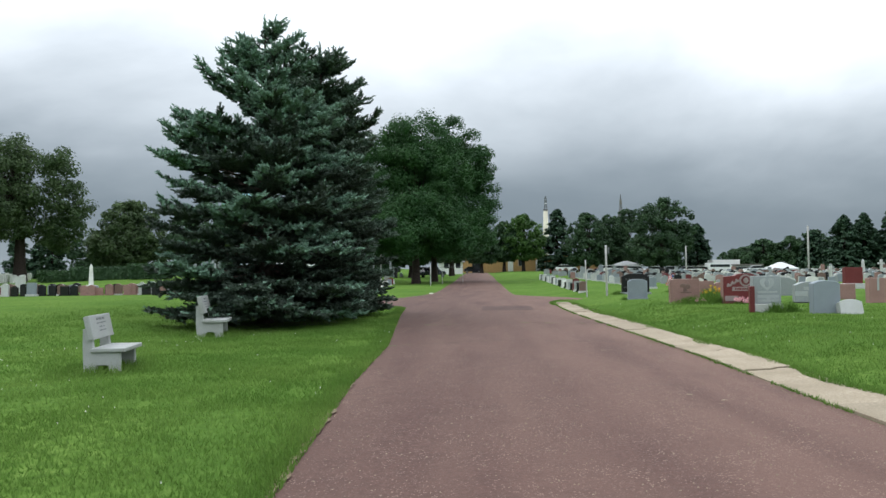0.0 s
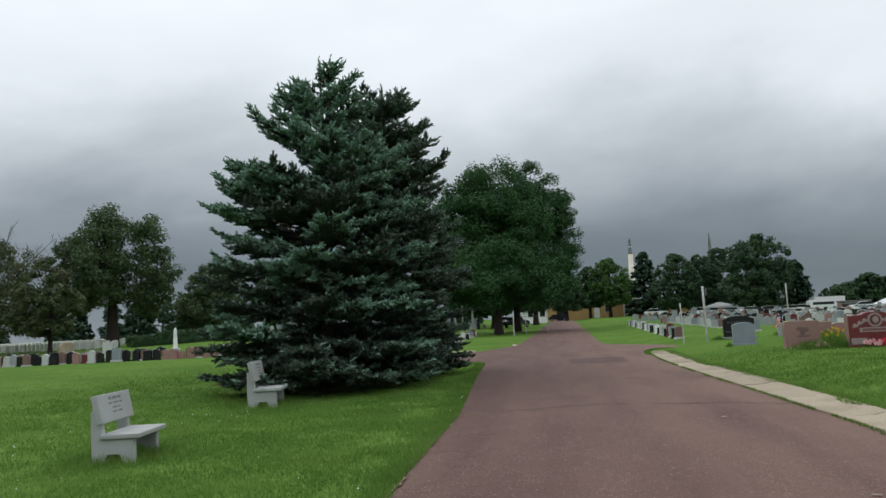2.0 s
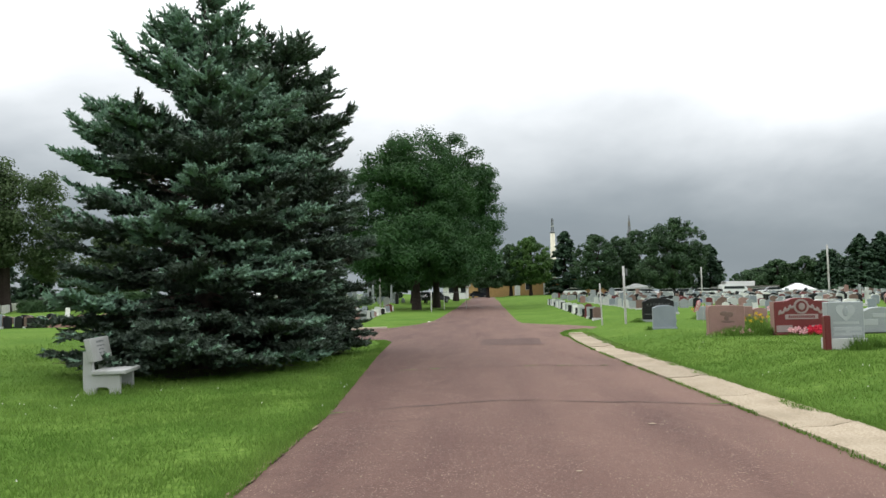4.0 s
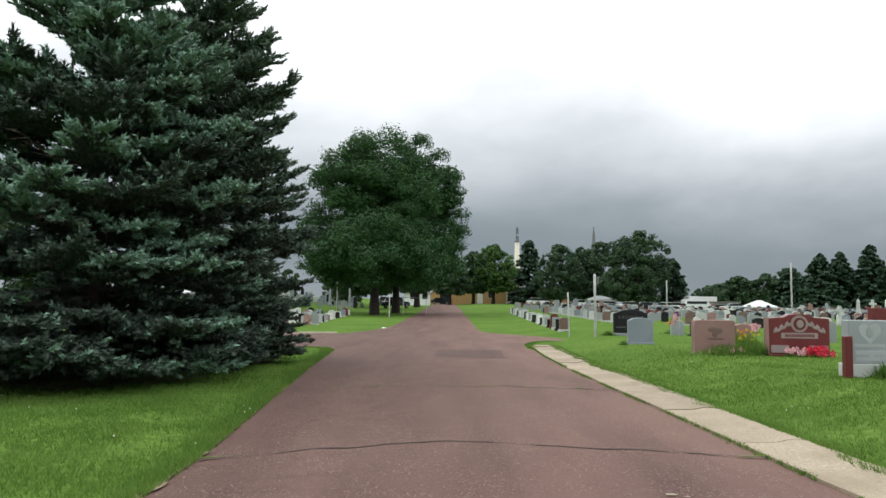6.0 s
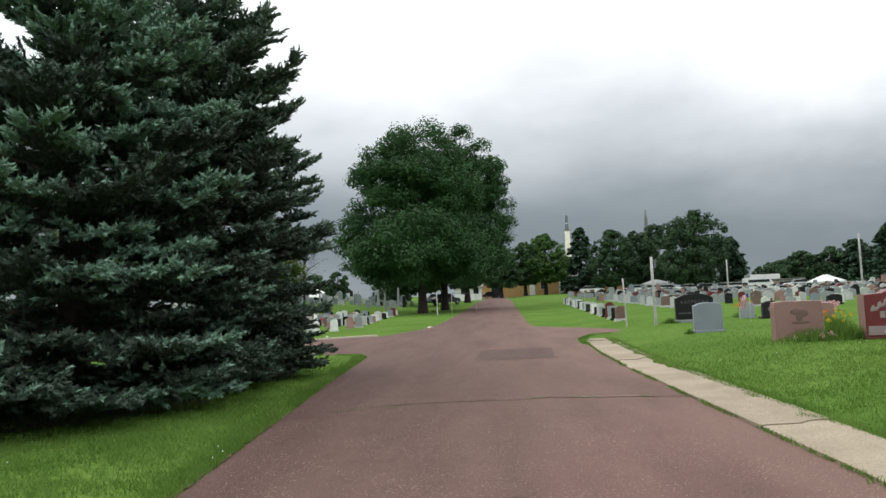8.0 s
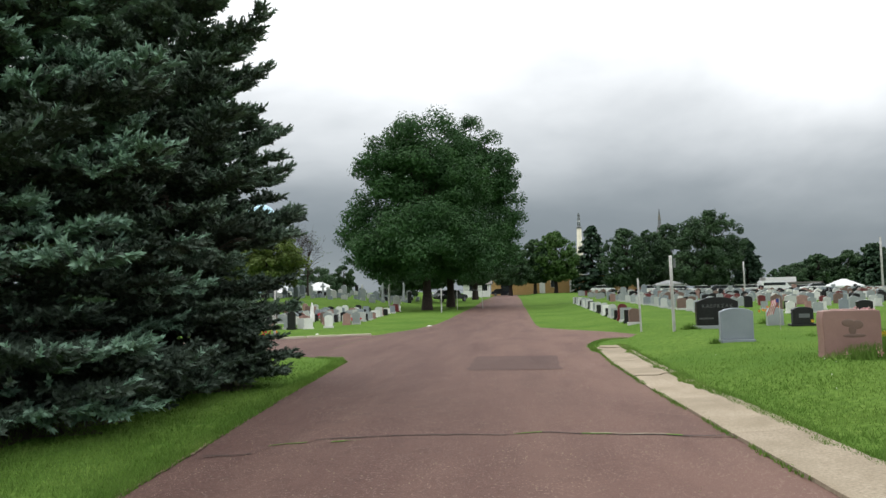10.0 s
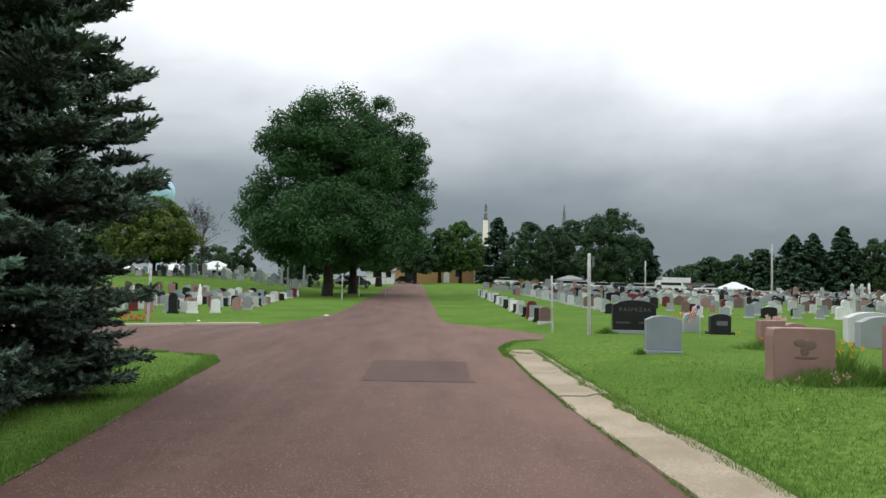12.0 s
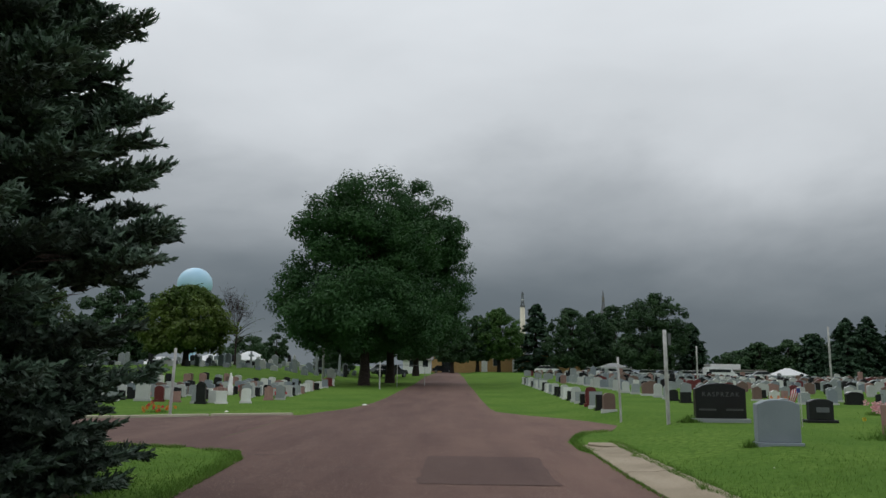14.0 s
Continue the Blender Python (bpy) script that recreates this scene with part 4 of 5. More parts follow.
for x, y, h, wd, s in ((-78, 118, 6.5, 2.8, 76), (-73, 120, 7.5, 3.0, 77), (-68, 118, 6.0, 3.0, 78), (-63, 112, 8.0, 2.6, 79), (-84, 122, 7.0, 2.8, 80), (-95, 120, 7, 3, 81)):
    conifer("arborvitae", x, y, h, wd, s, "dark evergreen at the back of the white markers", 2600, 0.3, group="evergreens behind the markers")
# the belt at the end of the lane
broadleaf("maple", 5.7, 178, 11.5, 4.2, 84, LEAF_DARK, "dark green maple before a tan building", 0.20, 0.30, 9100, 100, trunk=0.35, group="trees before the building")
broadleaf("maple", 10.1, 178, 13.2, 5.6, 85, LEAF_BRIGHT, "bright green maple before a tan building", 0.20, 0.30, 11700, 100, trunk=0.35, group="trees before the building")
broadleaf("maple", 0.5, 172, 11.0, 5.0, 86, LEAF_DARK, "dark green maple overhanging the lane's end", 0.20, 0.30, 9100, 100, trunk=0.35, group="trees before the building")
conifer("fir", 18.6, 186, 15.0, 5.6, 87, "dark fir near the tan building", 4200, 0.55)
broadleaf("maple", 23.6, 170, 13.0, 5.6, 88, LEAF_DARK, "dark rounded maple over the parked cars", 0.10, 0.30, 11700, 100, trunk=0.35, group="belt of maples")
broadleaf("maple", 29.5, 176, 13.2, 5.2, 89, LEAF_DARK, "dark rounded maple over the parked cars", 0.10, 0.30, 11700, 100, trunk=0.35, group="belt of maples")
broadleaf("maple", 34.5, 182, 15.0, 5.0, 90, LEAF_DARK, "dark rounded maple beside a spire", 0.15, 0.36, 10400, 100, trunk=0.35, group="belt of maples")
broadleaf("maple", 38.3, 165, 16.2, 8.0, 91, LEAF_DARK, "large dark maple over the parked cars", 0.10, 0.30, 22100, 100, trunk=0.45, group="belt of maples")
conifer("fir", 47.2, 170, 10.5, 4.2, 92, "dark fir with long lower branches", 3600, 0.5)
for k, (x, y, h, wd) in enumerate(((65, 200, 5.6, 5.0), (72, 200, 8.2, 5.0), (79, 200, 9.0, 5.4), (70, 206, 6.5, 6), (85.5, 202, 10.5, 5.8), (76, 207, 8, 7))):
    broadleaf("maple", x, y, h, wd, 100 + k, LEAF_DARK, "dark green tree beyond the headstones", 0.03, 0.42, 6000, 50, trunk=0.3, group="far eastern trees")
for k, (x, y, h, wd) in enumerate(((87.5, 190, 13.4, 6.4), (93.3, 192, 14.0, 5.6), (99.4, 190, 15.6, 6.6), (90.5, 196, 11, 6.2), (96.5, 197, 11.5, 6.0), (83, 196, 10, 5.4), (103, 196, 12, 6))):
    conifer("pine", x, y, h, wd, 110 + k, "dark pine beyond the headstones", 6500, 0.42, group="far eastern pines")
for k, (x, y, h, wd) in enumerate(((106, 189, 12.8, 6.5), (112, 190, 13.6, 6.8), (119.5, 191, 9.5, 6.5), (128, 196, 7, 7), (104, 200, 10, 7), (140, 180, 8, 8))):
    broadleaf("maple", x, y, h, wd, 120 + k, LEAF_DARK, "dark green tree beyond the headstones", 0.03, 0.42, 7500, 50, trunk=0.3, group="far eastern trees")
broadleaf("oak", 79, 118, 9.5, 5.5, 130, LEAF_DARK, "dark spreading oak over the headstones", 0.15, 0.3, 9000, 60, trunk=0.4)


# ---- benches ----
def bench(x, y, turn, size, label):
    """A granite memorial bench: two cut-out end slabs, a seat slab and a leaning back slab with an inscription."""
    ob = base_at("memorial_bench", x, y, turn=turn)
    ob.scale = (size, size, size)
    tagged(ob, label, "bench", "memorial benches")
    end = [(-0.27, -0.03), (-0.11, -0.03), (-0.085, 0.09), (-0.06, 0.11), (0.06, 0.11), (0.085, 0.09), (0.11, -0.03), (0.26, -0.03), (0.25, 0.305), (-0.13, 0.305), (-0.165, 0.62), (-0.19, 0.68), (-0.285, 0.66), (-0.285, 0.30)]
    for yy in (-0.46, 0.36):
        part("end_slab", slab(end, 0.10, 0.008), BENCHSTONE, ob, m=pose(0, yy, 0))
    part("seat", block(-0.16, -0.50, 0.307, 0.34, 0.50, 0.370, 0.018, 3), BENCHSTONE, ob)
    back = part("backrest", block(-0.04, -0.525, 0.0, 0.045, 0.525, 0.37, 0.014, 2), BENCHSTONE, ob, m=pose(-0.15, 0, 0.495, 0, -12, 0))
    for k, (wd, h) in enumerate(((0.40, 0.035), (0.44, 0.022), (0.26, 0.02), (0.36, 0.022))):
        z = 0.285 - 0.058 * k
        n = int(wd / 0.035)
        v, f = [], []
        for i in range(n):
            if (i * 7 + k * 3) % 5 == 4:
                continue
            y0 = -wd / 2 + wd * i / n
            c = len(v)
            v += [(0.0475, y0, z), (0.0475, y0 + wd / n * 0.72, z), (0.0475, y0 + wd / n * 0.72, z + h), (0.0475, y0, z + h)]
            f.append((c, c + 1, c + 2, c + 3))
        tagged(part("inscription", mesh_np("inscription", v, f, INK), INK, back, "worn engraved line"), kind="stuff")
    return ob


bench(-5.64, 12.70, 10, 0.93, "grey granite memorial bench with inscribed back on the lawn")
bench(-6.24, 18.72, 12, 1.05, "grey granite memorial bench beside a blue spruce")
tuft = [(x, y, gz(x, y)) for bx, by in ((-5.72, 12.70), (-6.28, 18.72)) for x, y in zip(rng.normal(bx, 0.3, 2200), rng.normal(by, 0.45, 2200))]
blades("bench_tufts", np.array(tuft), 0.12, 0.012, BLADES, "longer unmown grass under the benches")


# ---- headstones ----
def outline(w, h, top):
    pts = [(-w / 2, 0), (w / 2, 0)]
    if top == "rock":
        edge = [(w / 2, 0)] + [(w / 2 + 0.02 * noise.noise((k * 1.7, 1, w)), h * k / 7) for k in range(1, 7)] + [(w / 2 - 0.012, h - 0.01)]
        edge += [(w / 2 - w * k / 6, h + 0.012 * noise.noise((k * 2.3, 2, w))) for k in range(1, 6)]
        return [(-w / 2 - 0.02, 0)] + edge + [(-w / 2 + 0.015, h - 0.012)] + [(-w / 2 + 0.022 * noise.noise((k * 1.9, 3, w)), h * k / 7) for k in range(6, 0, -1)]
    for k in range(13):
        u = 1 - k / 6
        if top == "serp":
            z = h - 0.09 * w * u * u - 0.02 * w * (abs(u) > 0.8)
        elif top == "round":
            z = h - 0.30 * w * (1 - math.sqrt(max(0.0, 1 - u * u)))
        elif top == "peak":
            z = h - 0.16 * w * abs(u)
        elif top == "shoulder":
            z = h - 0.02 * w * (u / 0.45) ** 2 if abs(u) < 0.5 else h - 0.075 - 0.05 * (abs(u) - 0.5)
        elif top == "gothic":
            z = h - 0.42 * w * abs(u) ** 1.6
        else:
            z = h
        if top == "flat" and 0 < k < 12:
            continue
        pts.append((u * w / 2, z))
    return pts


def bars(name, parent, lines, y, mat, label="", size=0.05):
    """Rows of letter-sized blocks that stand for lettering that cannot be read: (x centre, z, width, height)."""
    for cx, z, wd, h in lines:
        v, f = [], []
        n = max(2, int(wd / (h * 0.75)))
        for i in range(n):
            a, b = cx - wd / 2 + wd * (i + 0.12) / n, cx - wd / 2 + wd * (i + 0.84) / n
            c = len(v)
            v += [(a, y, z), (b, y, z), (b, y, z + h), (a, y, z + h)]
            f.append((c, c + 1, c + 2, c + 3))
        part(name, mesh_np(name, v, f, mat), mat, parent, label)


def plate(parent, name, cx, z0, z1, wd, y, mat, label="", deep=0.006):
    return part(name, block(cx - wd / 2, y - deep, z0, cx + wd / 2, y + 0.002, z1, 0.003, 1), mat, parent, label)


def stone(x0, x1, y, h, deep, top, mat, label, turn=0.0, plinth=None, plinth_h=0.12, lean=0.0, group="", plinth_out=0.08):
    """An upright granite stone; its face looks towards -y. Returns the thing, with z = 0 at its foot."""
    x = (x0 + x1) / 2
    ob = base_at("headstone", x, y, turn=turn)
    tagged(ob, label, "headstone", group)
    z = 0.0
    if plinth:
        part("plinth", block(-(x1 - x0) / 2 - plinth_out, -0.08, -0.08, (x1 - x0) / 2 + plinth_out, deep + 0.08, plinth_h, 0.012), plinth, ob)
        z = plinth_h
    part("tablet", slab(outline(x1 - x0, h - z, top), deep, 0.012), mat, ob, m=pose(0, 0, z - (0 if plinth else 0.06), lean, 0, 0))
    return ob


stone(5.66, 6.41, 32.4, 0.79, 0.2, "serp", SLATE, "plain blue-grey granite headstone with gently curved top", plinth=SLATE, plinth_h=0.05, plinth_out=0.015)
b = stone(6.62, 7.92, 38.9, 1.0, 0.22, "serp", BLACK, "wide polished black granite headstone with faint lettering", plinth=GREY, plinth_h=0.10)
surname = bpy.data.curves.new("lettering", "FONT")
surname.body, surname.size, surname.extrude, surname.space_character = "KASPRZAK", 0.165, 0.003, 1.3
surname.align_x = "CENTER"
surname.materials.append(ETCHED)
letters = new("lettering", surname)
letters.parent = b
letters.matrix_basis = pose(0.0, -0.004, 0.66, 90, 0, 0)
bars("lettering", b, [(-0.35, 0.30, 0.45, 0.05), (0.35, 0.30, 0.45, 0.05)], -0.003, ETCHED)
b = stone(9.72, 10.36, 39.3, 0.62, 0.2, "serp", BLACK, "small black granite headstone with pale plaque", plinth=BLACK, plinth_h=0.08)
plate(b, "plaque", 0.03, 0.27, 0.40, 0.34, -0.002, INK, "dull etched plaque")
stone(9.22, 9.74, 40.2, 0.66, 0.2, "round", GREY, "grey granite headstone behind a black one")
b = stone(6.13, 7.09, 27.6, 0.88, 0.30, "rock", PINK, "weathered pink granite headstone with rough sides", lean=0)
for cx, cz, rx, rz in ((-0.06, 0.60, 0.12, 0.07), (0.09, 0.57, 0.10, 0.08), (0.0, 0.48, 0.07, 0.10), (0.03, 0.38, 0.20, 0.035)):
    rose = bmesh.new()
    bmesh.ops.create_uvsphere(rose, u_segments=14, v_segments=8, radius=1.0, matrix=Matrix.Translation((cx, 0.002, cz)) @ Matrix.Diagonal((rx, 0.008, rz, 1)))
    part("faded_carving", rose, BROWN, b, "faded reddish carving", smooth=True)
b = stone(7.74, 9.16, 27.2, 0.99, 0.28, "shoulder", RED, "large polished red granite headstone with carved medallion and flowers", plinth=RED, plinth_h=0.05, plinth_out=0.02)
part("rough_edge", block(-0.728, 0.0, 0.05, -0.713, 0.27, 0.90), PINK, b, "rock-pitched pinkish edge")
ring = bmesh.new()
bmesh.ops.create_cone(ring, cap_ends=True, segments=28, radius1=0.20, radius2=0.20, depth=0.012, matrix=Matrix.Translation((0, -0.006, 0.76)) @ Matrix.Rotation(radians(90), 4, "X"))
medal = part("medallion", ring, CARVED, b, "frosted grey carved medallion")
disc = bmesh.new()
bmesh.ops.create_cone(disc, cap_ends=True, segments=24, radius1=0.145, radius2=0.145, depth=0.012, matrix=Matrix.Translation((0, -0.013, 0.76)) @ Matrix.Rotation(radians(90), 4, "X"))
part("medallion_field", disc, RED, medal, "polished red field")
disc = bmesh.new()
bmesh.ops.create_uvsphere(disc, u_segments=14, v_segments=8, radius=0.10, matrix=Matrix.Translation((0.01, -0.016, 0.76)) @ Matrix.Diagonal((0.9, 0.12, 1.0, 1)))
part("medallion_relief", disc, CARVED, medal, "pale oval relief")
for sgn in (-1, 1):
    for k in range(6):
        leaf = bmesh.new()
        bmesh.ops.create_uvsphere(leaf, u_segments=8, v_segments=5, radius=0.075, matrix=Matrix.Translation((sgn * (0.24 + 0.065 * k), -0.002, 0.74 - 0.035 * k + 0.045 * (k % 2))) @ Matrix.Rotation(sgn * radians(24 + 40 * (k % 2)), 4, "Y") @ Matrix.Diagonal((1, 0.12, 0.48, 1)))
        part("carved_leaf", leaf, CARVED, b)
p = plate(b, "name_panel", 0.0, 0.42, 0.55, 0.86, -0.002, CARVED, "pale carved name panel")
bars("lettering", p, [(0, 0.45, 0.7, 0.07)], -0.0105, RED)
plate(b, "plaque", -0.46, 0.08, 0.26, 0.42, -0.002, CARVED, "pale carved panel")
plate(b, "plaque", 0.46, 0.08, 0.26, 0.42, -0.002, CARVED, "pale carved panel")
b = stone(6.80, 7.50, 21.8, 0.94, 0.24, "flat", GREY, "tall grey granite headstone with carved heart", plinth=PALE, plinth_h=0.22, plinth_out=0.02)
heart = [(0.185 * math.sin(t) ** 3, 0.735 + 0.0125 * (13 * math.cos(t) - 5 * math.cos(2 * t) - 2 * math.cos(3 * t) - math.cos(4 * t))) for t in np.linspace(0, 2 * math.pi, 33)[:-1]]
hp = part("heart", slab(heart, 0.008), CARVED_PALE, b, "pale carved heart", pose(0, -0.007, 0))
disc = bmesh.new()
bmesh.ops.create_uvsphere(disc, u_segments=12, v_segments=8, radius=0.08, matrix=Matrix.Translation((0.0, -0.002, 0.745)) @ Matrix.Diagonal((0.8, 0.1, 1.2, 1)))
part("heart_relief", disc, GREY, hp)
bars("lettering", b, [(0.0, 0.50, 0.50, 0.05)], -0.004, CARVED_PALE, "carved name")
p = plate(b, "name_panel", 0.02, 0.27, 0.44, 0.54, -0.002, CARVED_PALE, "pale frosted panel")
bars("lettering", p, [(-0.13, 0.33, 0.22, 0.045), (0.17, 0.33, 0.22, 0.045)], -0.0105, GREY)
stone(6.65, 6.77, 21.6, 0.74, 0.14, "flat", RED, "narrow red granite block beside a grey headstone")
stone(7.97, 8.62, 21.0, 0.88, 0.26, "serp", SLATE, "plain grey granite headstone with curved top")
b = stone(8.5, 9.05, 20.7, 0.44, 0.22, "serp", PALE, "low whitish slanted grave marker", lean=-18)
b = stone(10.08, 11.1, 27.3, 0.70, 0.25, "serp", GREY, "wide grey granite headstone with pale panels", plinth=BLACK, plinth_h=0.03)
plate(b, "panel", 0.0, 0.42, 0.53, 0.5, -0.002, CARVED_PALE)
plate(b, "panel", -0.32, 0.22, 0.38, 0.4, -0.002, CARVED_PALE)
plate(b, "panel", 0.32, 0.22, 0.38, 0.4, -0.002, CARVED_PALE)
stone(12.6, 13.4, 30.2, 0.62, 0.25, "flat", PINK, "low pink granite headstone with pale inscription")
b = stone(12.25, 13.4, 26.9, 0.86, 0.28, "flat", PINK, "broad pink granite headstone with pale cross")
plate(b, "cross", -0.3, 0.4, 0.8, 0.07, -0.002, CARVED_PALE)
stone(20.2, 21.15, 45.5, 1.2, 0.4, "flat", RED, "tall red granite monument above lower stones", plinth=PALE, plinth_h=0.3)
stone(8.95, 9.55, 34.2, 0.72, 0.3, "flat", PINK, "pink granite headstone above orange flowers")
stone(9.6, 10.1, 34.3, 0.66, 0.3, "serp", PINK, "small pink granite headstone in a row")
stone(11.8, 13.2, 34.9, 0.85, 0.3, "serp", GREY, "broad grey granite headstone with curved top")
stone(12.4, 13.8, 36.5, 0.9, 0.3, "serp", PALE, "broad pale granite headstone with curved top")
stone(14.2, 15.6, 30.5, 0.8, 0.3, "serp", SLATE, "broad blue-grey granite headstone")

# a bank of common shapes, copied along the rows
kinds = {}


def common(mat_name, mat, top, w, h, d):
    key = (mat_name, top, w, h)
    if key not in kinds:
        ob = new("headstone")
        colour = {"GREY": "grey granite", "SLATE": "blue-grey granite", "PALE": "pale granite", "BLACK": "polished black granite", "PINK": "pink granite", "RED": "red granite", "BROWN": "brown granite", "MARBLE": "white marble"}[mat_name]
        form = {"flat": "flat top", "serp": "curved top", "round": "rounded top", "shoulder": "shouldered top", "gothic": "pointed top"}[top]
        tagged(ob, f"{colour} headstone with {form} standing in the grass", "headstone", "headstones in rows")
        part("tablet", slab(outline(w, h - 0.10, top), d), mat, ob, m=pose(0, 0, 0.10))
        part("plinth", block(-w / 2 - 0.05, -0.05, -0.12, w / 2 + 0.05, d + 0.05, 0.10), PALE if mat_name in ("GREY", "SLATE", "BROWN") else mat, ob)
        kinds[key] = [ob, False]
    return kinds[key]


BANK = [("GREY", GREY), ("SLATE", SLATE), ("PALE", PALE), ("BLACK", BLACK), ("PINK", PINK), ("RED", RED), ("BROWN", BROWN), ("MARBLE", MARBLE)]
FORMS = [("flat", 0.50, 0.66, 0.18), ("serp", 0.60, 0.68, 0.18), ("round", 0.45, 0.74, 0.16), ("serp", 0.92, 0.72, 0.22), ("shoulder", 0.5, 0.84, 0.18), ("gothic", 0.38, 0.9, 0.18)]
pick = np.random.default_rng(77)


def place(x, y, mat_i, form_i, turn=0.0, size=1.0):
    top, w, h, d = FORMS[form_i]
    entry = common(*BANK[mat_i], top, w, h, d)
    m = pose(x, y, gz(x, y), pick.normal(0, 0.8), pick.normal(0, 0.8), turn + pick.normal(0, 2.5)) @ Matrix.Diagonal((size, size, size * pick.uniform(0.85, 1.1), 1))
    if not entry[1]:
        entry[0].matrix_basis = m
        entry[1] = True
        return entry[0]
    return copy_thing(entry[0], m)


def row(points, weights, forms, turn=0.0, jitter=0.12, size=1.0):
    for x, y in points:
        place(x + pick.normal(0, jitter), y + pick.normal(0, jitter), int(pick.choice(8, p=np.array(weights) / sum(weights))), int(pick.choice(forms)), turn, size)


MIXED = [5.5, 3.0, 3.4, 5.8, 2.0, 1.1, 2.4, 1.1]
# the row beside the lane past the crossing
for k, mi in enumerate((6, 3, 0, 5, 3, 0, 2, 3, 7, 2, 3, 3, 2, 0, 7, 2, 3, 2, 0, 7, 2, 0, 3, 2, 7, 0, 2, 3, 2, 2)):
    place(5.55 + 0.028 * k, 44.6 + 1.32 * k, mi, 0 if k % 3 else 2, 0, 0.9)
row([(10.5 + 0.03 * k, 50 + 2.0 * k) for k in range(24)], [4, 2, 5, 1, 0.5, 0.2, 0.5, 1], [0, 1, 2])
# the broad field to the east, nearest rows one by one
for j in range(3):
    y = 52 + 3.3 * j
    row([(14.0 + 0.5 * (j % 3) + 1.22 * k, y + 0.05 * k) for k in range(int(19 + 2.6 * j)) if pick.random() > 0.14], MIXED, [0, 0, 1, 2, 3, 4], size=0.80)
# west of the crossing
row([(-10.6, 51.6), (-9.9, 52.0), (-9.4, 51.7), (-8.7, 52.3), (-8.3, 55.5), (-7.9, 56.0)], [3, 1, 3, 0.5, 1, 0, 1, 2], [0, 2, 4], 8, 0.08)
place(-10.2, 51.2, 3, 5)
for k in range(6):
    row([(-8.3 - 1.6 * k - 0.03 * i, 57.5 - 0.9 * k + 0.98 * i) for i in range((22, 18, 13, 12, 11, 10)[k])], [3, 2, 2.4, 6 + k * 0.5, 2, 0.6, 3, 1.2], [0, 0, 0, 1], 5, size=0.86)
row([(-11.5 - 1.0 * i, 52.5 + 0.22 * i) for i in range(11)], [2, 1, 2, 4, 2, 0.4, 2, 1], [0, 1, 2, 4], 5)
# the long front row to the west
seq = (2, 3, 7, 3, 0, 3, 3, 6, 7, 3, 0, 3, 3, 4, 2, 0, 3, 6, 3, 2, 3, 6, 3, 4, 5, 2, 3, 3, 1, 3, 3, 6, 3, 3, 4, 4, 4, 4, 6, 4, 4, 2, 2, 2, 0, 2, 2, 0)
for k, mi in enumerate(seq):
    x = -48.0 + 0.58 * k
    place(x + pick.normal(0, 0.05), 52.6 + 0.12 * k * 0.6 + pick.normal(0, 0.15), mi, 4 if k % 4 else 0, 0, 1.28)

# past those, too many to tell apart
sv, sf, si = [], [], []
mats8 = [m for _, m in BANK]


def far_stone(x, y, w, h, d, mi, pointed=False):
    z = gz(x, y) - 0.1
    c = len(sv)
    t = 0.15 * w
    for yy in (y, y + d):
        sv.extend([(x - w / 2, yy, z), (x + w / 2, yy, z), (x + w / 2, yy, z + h - t), (x, yy, z + h + (t if pointed else 0)), (x - w / 2, yy, z + h - t), (x - w / 4, yy, z + h - t * 0.1)])
    for q in ((0, 1, 2, 3), (0, 3, 5, 4), (7, 6, 9, 8), (6, 10, 11, 9), (0, 4, 10, 6), (1, 7, 8, 2), (2, 8, 9, 3), (4, 5, 11, 10), (5, 3, 9, 11)):
        sf.append(tuple(c + i for i in q))
        si.append(mi)


for k in range(26):
    far_stone(-46 + 1.0 * k + pick.normal(0, 0.2), 55.4 + pick.normal(0, 0.2), 0.6, pick.uniform(0.8, 1.0), 0.18, int(pick.choice([3, 0, 3, 6, 4])))
for j in range(3, 11):
    for k in range(int(19 + 2.6 * j)):
        if pick.random() > 0.14:
            far_stone(14.0 + 0.5 * (j % 3) + 1.22 * k + pick.normal(0, 0.12), 52 + 3.3 * j + 0.05 * k + pick.normal(0, 0.15), pick.uniform(0.4, 0.7), pick.uniform(0.58, 0.8), 0.18, int(pick.choice(8, p=np.array(MIXED) / sum(MIXED))), pick.random() < 0.1)
for j in range(30):
    y = 87 + 3.2 * j
    for k in range(92):
        x = 10 + 1.25 * k + 0.4 * (j % 3)
        if x > y * 0.62 + 6 or pick.random() < 0.15 or y > 142 or (x < 14 and y > 120):
            continue
        far_stone(x + pick.normal(0, 0.15), y + pick.normal(0, 0.3), pick.uniform(0.4, 0.85), pick.uniform(0.55, 0.95) * (1.6 if pick.random() < 0.05 else 1), 0.25, int(pick.choice(8, p=np.array(MIXED) / sum(MIXED))), pick.random() < 0.15)
for j in range(9):
    for k in range(44):
        far_stone(-53 - 1.15 * k - 1.6 * j, 88 + 2.9 * j, 0.42, 1.0, 0.1, 7)
for _ in range(165):
    x, y = pick.uniform(-40, -10), pick.uniform(91, 120)
    if x > -9 - (y - 72) * 0.05 or (abs(x + 26) < 1.5 and abs(y - 95) < 2):
        continue
    tall = pick.random() < 0.22
    far_stone(x, y, pick.uniform(0.35, 0.7), pick.uniform(0.85, 1.45) if tall else pick.uniform(0.4, 0.7), 0.35, int(pick.choice([0, 1, 2, 1, 0, 3])), tall)
